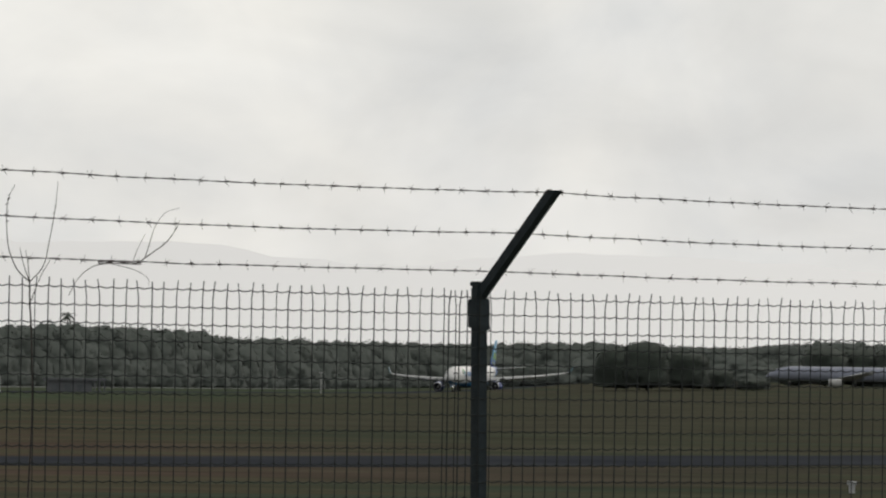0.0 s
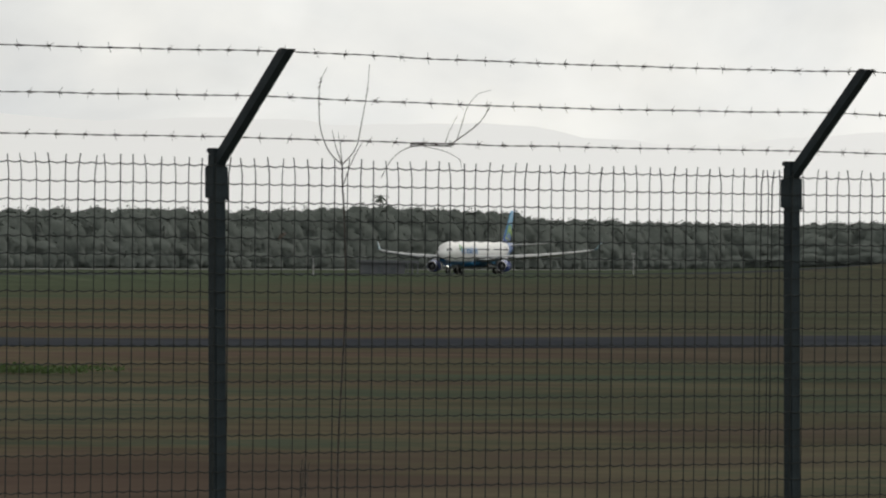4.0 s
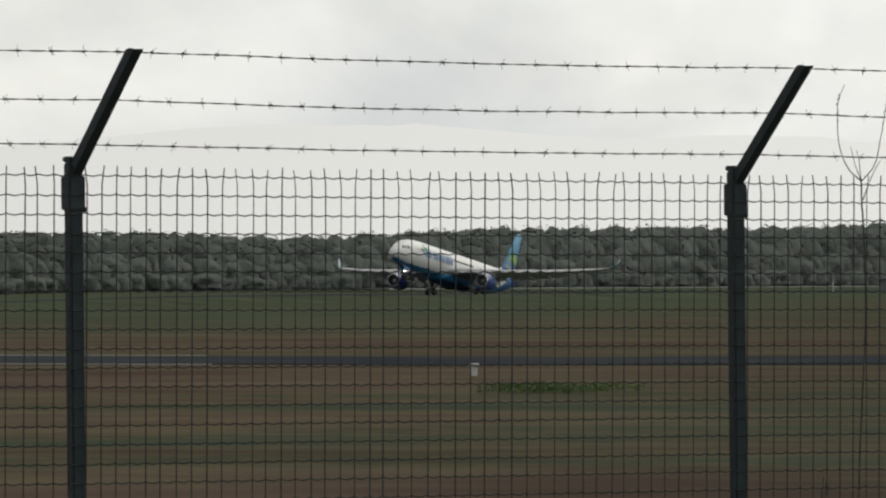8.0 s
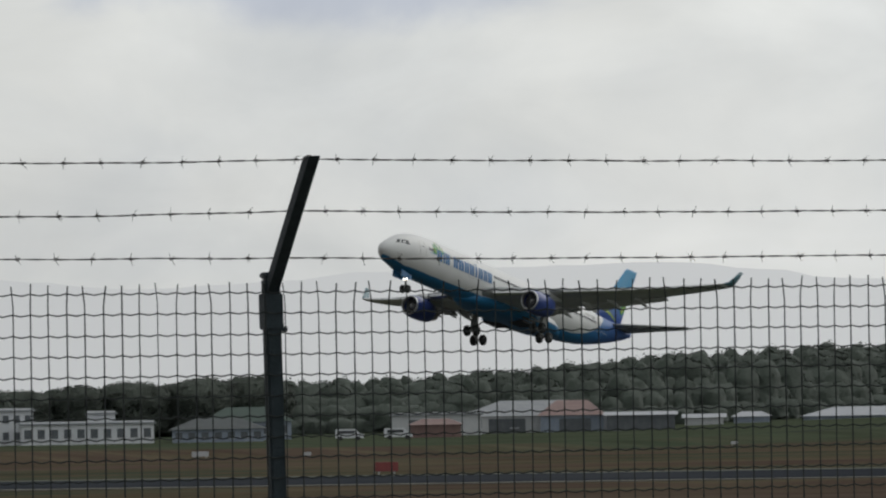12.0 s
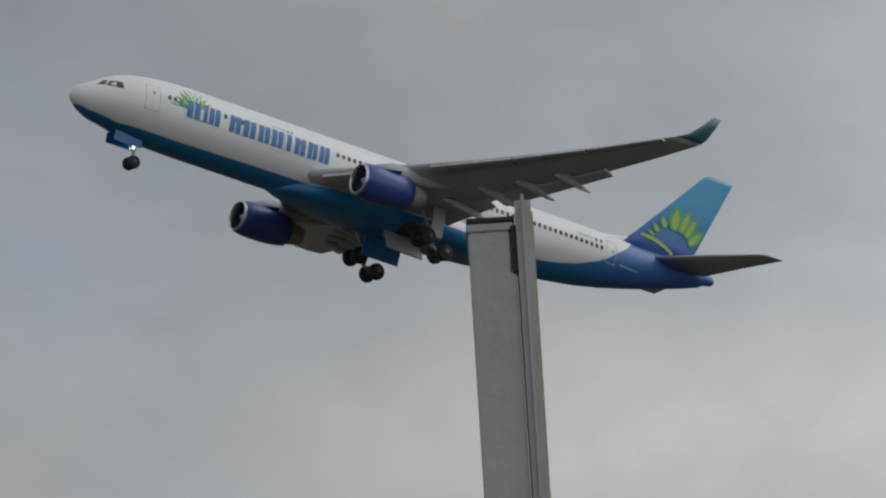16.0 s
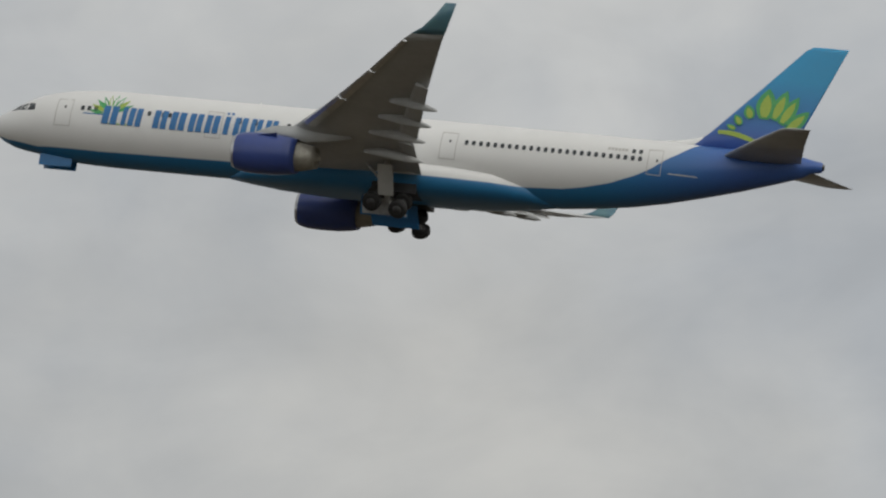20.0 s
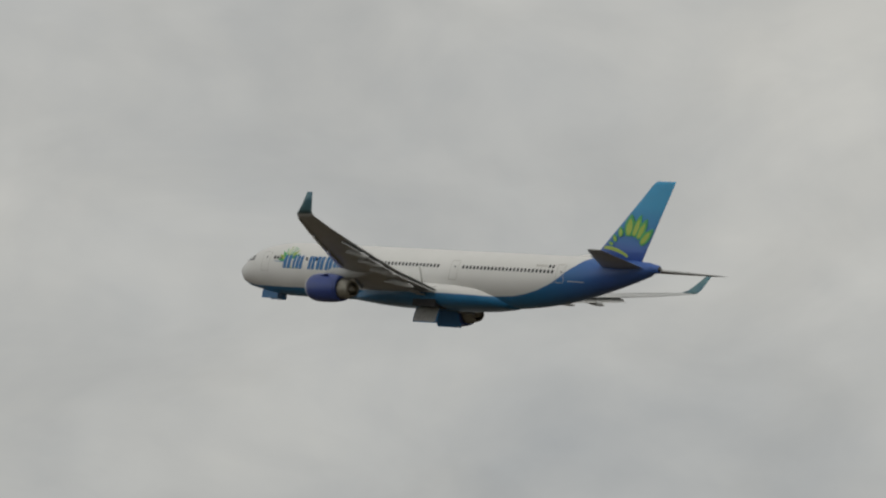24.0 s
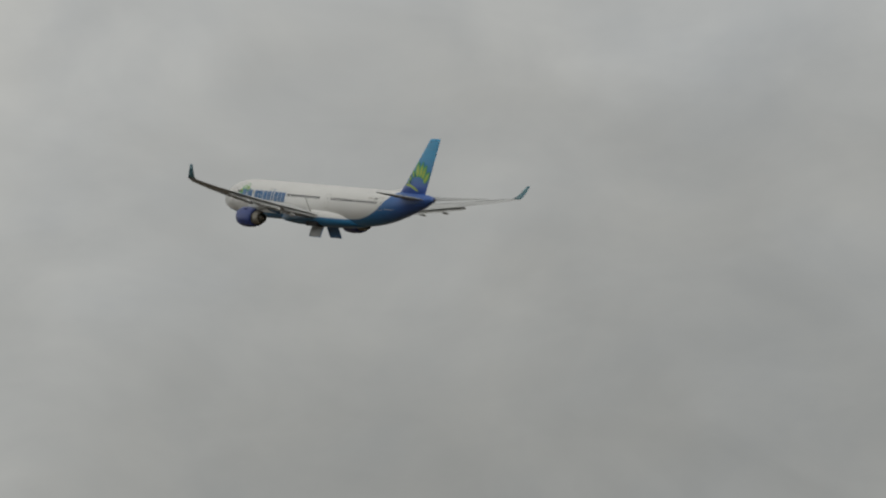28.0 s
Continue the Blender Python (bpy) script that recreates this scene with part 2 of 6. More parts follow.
M_ROOFDARK = surface("dark_sheet_roof", (0.042, 0.050, 0.050), (0.062, 0.072, 0.072), 0.4, 0.7)
M_WALLBLUE = surface("blue_grey_wall", (0.22, 0.26, 0.32), (0.32, 0.36, 0.42), 0.3, 0.7)
M_GLASS = surface("dark_glazing", (0.02, 0.025, 0.03), (0.05, 0.055, 0.06), 2, 0.3)
M_ROOFGREEN = surface("weathered_green_roof", (0.032, 0.056, 0.044), (0.046, 0.074, 0.058), 0.4, 0.8)
# a hazy grey: the distance haze is put into the shelter's colour
M_SHELTER = surface("hazed_grey_sheet", (0.125, 0.13, 0.14), (0.16, 0.165, 0.175), 0.3, 0.8)
# the white jet's backlit shade is put into this blue-grey
M_JET = surface("shaded_white_jet_paint", (0.25, 0.27, 0.34), (0.31, 0.33, 0.40), 0.3, 0.4)
# dim window glass, and painted shade for open fronts and doorways
M_SHADE = surface("dim_glass_and_shade", (0.085, 0.095, 0.105), (0.13, 0.14, 0.15), 1.0, 0.5)
M_HUB = surface("wheel_hub_paint", (0.035, 0.035, 0.036), (0.06, 0.06, 0.06), 3, 0.5, 0.2)
M_RED = surface("red_painted_sign", (0.20, 0.045, 0.045), (0.27, 0.065, 0.06), 1, 0.6)


def fin_paint():
    """Violet-blue at the foot of the fin, turning to a lighter blue at the tip."""
    m, nt, b = material("blue_fin_paint", 0.28)
    N, L = nt.nodes.new, nt.links.new
    co, sep, mr, ramp = N("ShaderNodeTexCoord"), N("ShaderNodeSeparateXYZ"), N("ShaderNodeMapRange"), N("ShaderNodeValToRGB")
    L(co.outputs["Object"], sep.inputs[0])
    L(sep.outputs["Z"], mr.inputs["Value"])
    mr.inputs["From Min"].default_value, mr.inputs["From Max"].default_value = 1.5, 10.0
    e = ramp.color_ramp.elements
    e[0].color, e[1].color = (0.045, 0.10, 0.34, 1), (0.03, 0.27, 0.49, 1)
    e[0].position, e[1].position = 0.2, 0.75
    L(mr.outputs[0], ramp.inputs[0])
    L(ramp.outputs[0], b.inputs["Base Color"])
    return m


def hull_paint():
    """White hull with a blue belly that sweeps up over the tail."""
    m, nt, b = material("white_and_blue_hull_paint", 0.36)
    N, L = nt.nodes.new, nt.links.new
    co, sep = N("ShaderNodeTexCoord"), N("ShaderNodeSeparateXYZ")
    L(co.outputs["Object"], sep.inputs[0])
    mx = N("ShaderNodeMapRange")
    mx.inputs["From Max"].default_value = 64.0
    L(sep.outputs["X"], mx.inputs["Value"])
    cv = N("ShaderNodeFloatCurve")
    pts = [(0, -1.3), (1.5, -1.8), (4, -2.18), (9, -2.26), (18, -2.15), (40, -2.08), (43.7, -1.9), (45.4, -1.62), (47.1, -1.2), (48.9, -0.5), (49.9, 0.05), (51, 0.9), (51.8, 1.45), (53.0, 2.5), (54.0, 3.4), (64, 4.0)]
    c = cv.mapping.curves[0]
    for i, (x, z) in enumerate(pts):
        p = (x / 64, (z + 4) / 10)
        if i == 0:
            c.points[0].location = p
        elif i == len(pts) - 1:
            c.points[-1].location = p
        else:
            c.points.new(*p)
    for q in c.points:
        q.handle_type = "VECTOR"
    cv.mapping.update()
    L(mx.outputs[0], cv.inputs["Value"])
    mz = N("ShaderNodeMapRange")
    mz.inputs["From Min"].default_value, mz.inputs["From Max"].default_value = -4, 6
    L(sep.outputs["Z"], mz.inputs["Value"])
    gt = N("ShaderNodeMath")
    gt.operation = "SUBTRACT"
    L(cv.outputs[0], gt.inputs[0])
    L(mz.outputs[0], gt.inputs[1])
    st = N("ShaderNodeMapRange")
    st.inputs["From Min"].default_value, st.inputs["From Max"].default_value = -0.003, 0.003
    L(gt.outputs[0], st.inputs["Value"])
    # belly blue turns violet towards the tail
    tail = N("ShaderNodeMapRange")
    tail.inputs["From Min"].default_value, tail.inputs["From Max"].default_value = 46, 56
    L(sep.outputs["X"], tail.inputs["Value"])
    blue = N("ShaderNodeMixRGB")
    blue.inputs[1].default_value, blue.inputs[2].default_value = (0.018, 0.155, 0.33, 1), (0.045, 0.11, 0.34, 1)
    L(tail.outputs[0], blue.inputs[0])
    grime = N("ShaderNodeTexNoise")
    grime.inputs["Scale"].default_value, grime.inputs["Detail"].default_value = 0.5, 6
    L(co.outputs["Object"], grime.inputs["Vector"])
    white = N("ShaderNodeMixRGB")
    white.inputs[1].default_value, white.inputs[2].default_value = (0.64, 0.64, 0.62, 1), (0.72, 0.715, 0.70, 1)
    L(grime.outputs[0], white.inputs[0])
    mix = N("ShaderNodeMixRGB")
    L(st.outputs[0], mix.inputs[0])
    L(white.outputs[0], mix.inputs[1])
    L(blue.outputs[0], mix.inputs[2])
    L(mix.outputs[0], b.inputs["Base Color"])
    return m


M_FIN, M_HULL = fin_paint(), hull_paint()


def ground_paint():
    """Patchy airfield grass and bare red-brown earth in long streaks along the taxiway."""
    m, nt, b = material("airfield_grass_and_earth", 0.95)
    b.inputs["Specular IOR Level"].default_value = 0.0
    N, L = nt.nodes.new, nt.links.new
    co, mp = N("ShaderNodeTexCoord"), N("ShaderNodeMapping")
    mp.inputs["Rotation"].default_value = (0, 0, radians(-TAXI_AZ))
    L(co.outputs["Object"], mp.inputs[0])
    st = N("ShaderNodeMapping")
    st.inputs["Scale"].default_value = (0.014, 0.040, 0.1)
    L(mp.outputs[0], st.inputs[0])
    a, f = N("ShaderNodeTexNoise"), N("ShaderNodeTexNoise")
    a.inputs["Scale"].default_value, a.inputs["Detail"].default_value = 1.0, 5
    L(st.outputs[0], a.inputs["Vector"])
    f.inputs["Scale"].default_value, f.inputs["Detail"].default_value = 0.6, 6
    L(co.outputs["Object"], f.inputs["Vector"])
    s = N("ShaderNodeMath")
    s.operation = "MULTIPLY_ADD"
    s.inputs[1].default_value = 0.35
    L(f.outputs[0], s.inputs[0])
    L(a.outputs[0], s.inputs[2])
    # worn patches some tens of metres long
    st2, mid, s2 = N("ShaderNodeMapping"), N("ShaderNodeTexNoise"), N("ShaderNodeMath")
    st2.inputs["Scale"].default_value = (0.055, 0.10, 0.1)
    L(mp.outputs[0], st2.inputs[0])
    mid.inputs["Scale"].default_value, mid.inputs["Detail"].default_value, mid.inputs["Roughness"].default_value = 1.0, 6, 0.6
    L(st2.outputs[0], mid.inputs["Vector"])
    s2.operation = "MULTIPLY_ADD"
    s2.inputs[1].default_value = 0.4
    L(mid.outputs[0], s2.inputs[0])
    L(s.outputs[0], s2.inputs[2])
    s = N("ShaderNodeMath")
    s.operation = "SUBTRACT"
    s.inputs[1].default_value = 0.2
    L(s2.outputs[0], s.inputs[0])
    ramp = N("ShaderNodeValToRGB")
    e = ramp.color_ramp.elements
    e[0].position, e[0].color = 0.58, (0.094, 0.069, 0.055, 1)
    e[1].position, e[1].color = 0.86, (0.054, 0.064, 0.046, 1)
    for pos, c in ((0.66, (0.093, 0.074, 0.053, 1)), (0.71, (0.107, 0.088, 0.058, 1)), (0.77, (0.079, 0.074, 0.050, 1))):
        e.new(pos).color = c
    L(s.outputs[0], ramp.inputs[0])
    # far grass before the wood is greener; its slant edge fits the camera's view
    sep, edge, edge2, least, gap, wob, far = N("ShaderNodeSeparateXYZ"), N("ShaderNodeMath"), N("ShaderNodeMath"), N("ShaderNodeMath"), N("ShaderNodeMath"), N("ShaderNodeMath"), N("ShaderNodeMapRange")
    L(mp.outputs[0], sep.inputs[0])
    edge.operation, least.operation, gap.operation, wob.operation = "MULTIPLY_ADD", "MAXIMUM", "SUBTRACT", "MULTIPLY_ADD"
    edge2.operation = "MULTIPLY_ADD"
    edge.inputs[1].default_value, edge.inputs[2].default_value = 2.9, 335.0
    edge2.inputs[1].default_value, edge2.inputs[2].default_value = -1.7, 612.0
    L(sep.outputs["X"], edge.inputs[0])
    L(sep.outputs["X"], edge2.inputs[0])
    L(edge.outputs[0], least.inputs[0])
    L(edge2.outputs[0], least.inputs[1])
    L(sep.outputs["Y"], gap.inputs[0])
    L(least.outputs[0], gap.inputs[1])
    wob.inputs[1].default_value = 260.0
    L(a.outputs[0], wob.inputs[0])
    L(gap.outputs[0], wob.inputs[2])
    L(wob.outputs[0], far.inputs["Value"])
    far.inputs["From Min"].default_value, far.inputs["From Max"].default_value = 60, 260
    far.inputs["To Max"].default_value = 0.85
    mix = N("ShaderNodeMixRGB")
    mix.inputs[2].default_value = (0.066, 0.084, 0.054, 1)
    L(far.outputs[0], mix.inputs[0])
    # duller grass tone past the taxiway's bend, its edge fitted to the camera's view
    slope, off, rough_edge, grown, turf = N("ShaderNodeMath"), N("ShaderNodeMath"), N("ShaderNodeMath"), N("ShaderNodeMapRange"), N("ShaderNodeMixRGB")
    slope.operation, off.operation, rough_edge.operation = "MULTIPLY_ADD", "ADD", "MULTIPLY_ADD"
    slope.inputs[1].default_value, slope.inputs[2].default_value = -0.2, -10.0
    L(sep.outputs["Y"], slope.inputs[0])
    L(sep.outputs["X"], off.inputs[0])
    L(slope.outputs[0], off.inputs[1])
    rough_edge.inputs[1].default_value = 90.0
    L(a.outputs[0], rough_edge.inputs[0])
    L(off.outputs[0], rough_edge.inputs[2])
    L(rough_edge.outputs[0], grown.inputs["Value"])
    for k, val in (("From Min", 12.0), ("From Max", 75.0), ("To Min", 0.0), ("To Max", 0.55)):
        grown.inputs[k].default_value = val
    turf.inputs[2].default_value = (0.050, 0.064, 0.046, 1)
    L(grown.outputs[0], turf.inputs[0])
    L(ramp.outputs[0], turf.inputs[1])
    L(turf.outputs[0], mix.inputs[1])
    tone, hsv = N("ShaderNodeMapRange"), N("ShaderNodeHueSaturation")
    for k, val in (("From Min", 0.3), ("From Max", 0.7), ("To Min", 0.72), ("To Max", 1.22)):
        tone.inputs[k].default_value = val
    L(mid.outputs[0], tone.inputs["Value"])
    L(tone.outputs[0], hsv.inputs["Value"])
    L(mix.outputs[0], hsv.inputs["Color"])
    L(hsv.outputs[0], b.inputs["Base Color"])
    bp = N("ShaderNodeBump")
    bp.inputs["Strength"].default_value, bp.inputs["Distance"].default_value = 0.5, 0.3
    L(f.outputs[0], bp.inputs["Height"])
    L(bp.outputs[0], b.inputs["Normal"])
    return m


TAXI_AZ = -71.0
FIELD_Z = -4.0
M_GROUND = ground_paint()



def let_light_through(m, share):
    """Leaves pass part of the light that falls on their far side."""
    nt = m.node_tree
    b, out = nt.nodes["Principled BSDF"], nt.nodes["Material Output"]
    tr, mix = nt.nodes.new("ShaderNodeBsdfTranslucent"), nt.nodes.new("ShaderNodeMixShader")
    nt.links.new(b.inputs["Base Color"].links[0].from_socket, tr.inputs["Color"])
    mix.inputs[0].default_value = share
    nt.links.new(b.outputs[0], mix.inputs[1])
    nt.links.new(tr.outputs[0], mix.inputs[2])
    nt.links.new(mix.outputs[0], out.inputs["Surface"])


let_light_through(M_GRASS, 0.3)

# ---- building blocks ----


def mesh_of(bm, name, mat, smooth=None):
    me = bpy.data.meshes.new(name)
    if smooth is not None:
        for f in bm.faces:
            f.smooth = smooth
    bm.normal_update()
    bm.to_mesh(me)
    bm.free()
    me.materials.append(mat)
    return me


def part(name, bm, mat, parent, label="", at=(0, 0, 0), smooth=False):
    """One bmesh as one mesh object under a thing or part; its origin at `at` in the parent's space."""
    ob = new(name, bm if isinstance(bm, bpy.types.Mesh) else mesh_of(bm, name, mat, smooth))
    ob.parent = parent
    ob.location = at
    if label:
        ob["label"] = label
    return ob


def thing(name, label, category, group="", kind="", m=None):
    ob = new(name)
    ob.empty_display_size = 0.2
    if m is not None:
        ob.matrix_world = m
    return tagged(ob, label, category, group, kind)


def solid(name, bm, mat, label, category, group="", kind="", smooth=False, m=None):
    ob = new(name, mesh_of(bm, name, mat, smooth))
    if m is not None:
        ob.matrix_world = m
    return tagged(ob, label, category, group, kind)


def box(bm, x0, x1, y0, y1, z0, z1, bevel=0.0):
    r = bmesh.ops.create_cube(bm, size=1)
    vs = r["verts"]
    bmesh.ops.scale(bm, vec=(x1 - x0, y1 - y0, z1 - z0), verts=vs)
    bmesh.ops.translate(bm, vec=((x0 + x1) / 2, (y0 + y1) / 2, (z0 + z1) / 2), verts=vs)
    if bevel:
        es = list({e for v in vs for e in v.link_edges})
        bmesh.ops.bevel(bm, geom=es, offset=bevel, segments=2, affect="EDGES")
    return bm


def loft(bm, rings, cap=True):
    """A skin through closed rings of points."""
    rows = [[bm.verts.new(p) for p in r] for r in rings]
    for a, b in zip(rows, rows[1:]):
        n = len(a)
        for i in range(n):
            bm.faces.new((a[i], a[(i + 1) % n], b[(i + 1) % n], b[i]))
    if cap:
        bm.faces.new(rows[0][::-1])
        bm.faces.new(rows[-1])
    bmesh.ops.recalc_face_normals(bm, faces=bm.faces[:])
    return bm


def tube(bm, pts, r, n=6, r2=None):
    """A round tube along points, tapering to r2."""
    pts = [Vector(p) for p in pts]
    rings = []
    for i, p in enumerate(pts):
        d = (pts[min(i + 1, len(pts) - 1)] - pts[max(i - 1, 0)]).normalized()
        u = d.orthogonal().normalized() if abs(d.z) > 0.9 else d.cross(Vector((0, 0, 1))).normalized()
        w = d.cross(u)
        rr = r if r2 is None else r + (r2 - r) * i / max(1, len(pts) - 1)
        rings.append([p + (u * math.cos(2 * math.pi * k / n) + w * math.sin(2 * math.pi * k / n)) * rr for k in range(n)])
    return loft(bm, rings)


def drum(bm, x0, x1, r, n=24, axis="x", at=(0, 0, 0)):
    rings = []
    for x in (x0, x1):
        ring = []
        for k in range(n):
            a = 2 * math.pi * k / n
            c, s = math.cos(a) * r, math.sin(a) * r
            p = {"x": (x, c, s), "y": (c, x, s), "z": (c, s, x)}[axis]
            ring.append(Vector(p) + Vector(at))
        rings.append(ring)
    return loft(bm, rings)


B = bmesh.new
# ---- the airliner: x aft of the nose, y to starboard, z above the hull's axis ----
REF = 32.0
HULL = [  # x, half width, top, bottom
    (0.00, 0.05, -0.74, -0.84), (0.12, 0.37, -0.38, -1.14), (0.40, 0.70, 0.02, -1.40), (1.00, 1.10, 0.39, -1.81), (1.90, 1.53, 0.90, -2.17), (2.70, 1.80, 1.38, -2.32), (3.60, 2.02, 1.81, -2.45),
    (4.80, 2.30, 2.17, -2.70), (6.20, 2.46, 2.42, -2.84), (8.00, 2.54, 2.60, -2.93), (10.00, 2.58, 2.66, -2.97), (24.00, 2.58, 2.66, -2.97), (40.00, 2.58, 2.66, -2.97), (43.50, 2.55, 2.66, -2.90),
    (46.00, 2.49, 2.65, -2.64), (48.50, 2.34, 2.64, -2.30), (51.00, 2.14, 2.60, -1.80), (53.50, 1.83, 2.52, -1.18), (56.00, 1.51, 2.50, -0.50), (58.50, 1.07, 2.45, 0.26), (60.50, 0.70, 2.36, 0.92),
    (61.00, 0.50, 2.24, 1.26), (61.72, 0.36, 2.14, 1.38), (61.80, 0.30, 2.08, 1.44),
]


def hull_at(x):
    for a, b in zip(HULL, HULL[1:]):
        if a[0] <= x <= b[0]:
            t = (x - a[0]) / (b[0] - a[0])
            return [p + (q - p) * t for p, q in zip(a, b)][1:]
    return HULL[-1][1:]


def skin(x, z, side, out=0.015):
    """The point of the hull's side at station x and height z, with the turn about x that faces outwards."""
    w, top, bot = hull_at(x)
    c, h = (top + bot) / 2, (top - bot) / 2
    s = max(-0.999, min(0.999, (z - c) / h))
    a = math.asin(s)
    n = Vector((0, math.cos(a) / w, s / h)).normalized()
    p = Vector((x, w * math.cos(a), z)) + n * out
    ang = math.atan2(n.z, n.y)
    if side < 0:
        p.y = -p.y
    return p, ang


def patch(bm, outline, side, out=0.015, thick=0.01):
    """A thin plate laid on the hull: outline of (x, z) points, curved with the skin."""
    a = [bm.verts.new(skin(x, z, side, out + thick)[0]) for x, z in outline]
    b = [bm.verts.new(skin(x, z, side, out - 0.03)[0]) for x, z in outline]
    n = len(a)
    bm.faces.new(a)
    for i in range(n):
        bm.faces.new((a[i], a[(i + 1) % n], b[(i + 1) % n], b[i]))
    bmesh.ops.recalc_face_normals(bm, faces=bm.faces[:])
    return bm


def strip_patch(bm, x0, x1, z0, z1, side, slant=0.0, out=0.015, nz=4, nx=1):
    """A four-cornered plate on the hull, cut into strips so that it follows the curve."""
    g = []
    for j in range(nz + 1):
        z = z0 + (z1 - z0) * j / nz
        g.append([bm.verts.new(skin(x0 + (x1 - x0) * i / nx + slant * (z - z0), z, side, out)[0]) for i in range(nx + 1)])
    for j in range(nz):
        for i in range(nx):
            bm.faces.new((g[j][i], g[j][i + 1], g[j + 1][i + 1], g[j + 1][i]))
    bmesh.ops.recalc_face_normals(bm, faces=bm.faces[:])
    r = bmesh.ops.solidify(bm, geom=bm.faces[:], thickness=0.012)
    return bm


def aerofoil(le, te, y, z, t, n=10, tilt=0.0):
    """A closed wing section from leading to trailing edge."""
    up, lo = [], []
    c = te - le
    for i in range(n + 1):
        u = 0.5 * (1 - math.cos(math.pi * i / n))
        h = 5 * t * c * (0.2969 * math.sqrt(u) - 0.126 * u - 0.3516 * u * u + 0.2843 * u ** 3 - 0.1015 * u ** 4)
        dz = -tilt * (u - 0.4) * c
        up.append((le + u * c, y, z + h * 1.1 + dz))
        lo.append((le + u * c, y, z - h * 0.9 + dz))
    return up + lo[-2:0:-1]


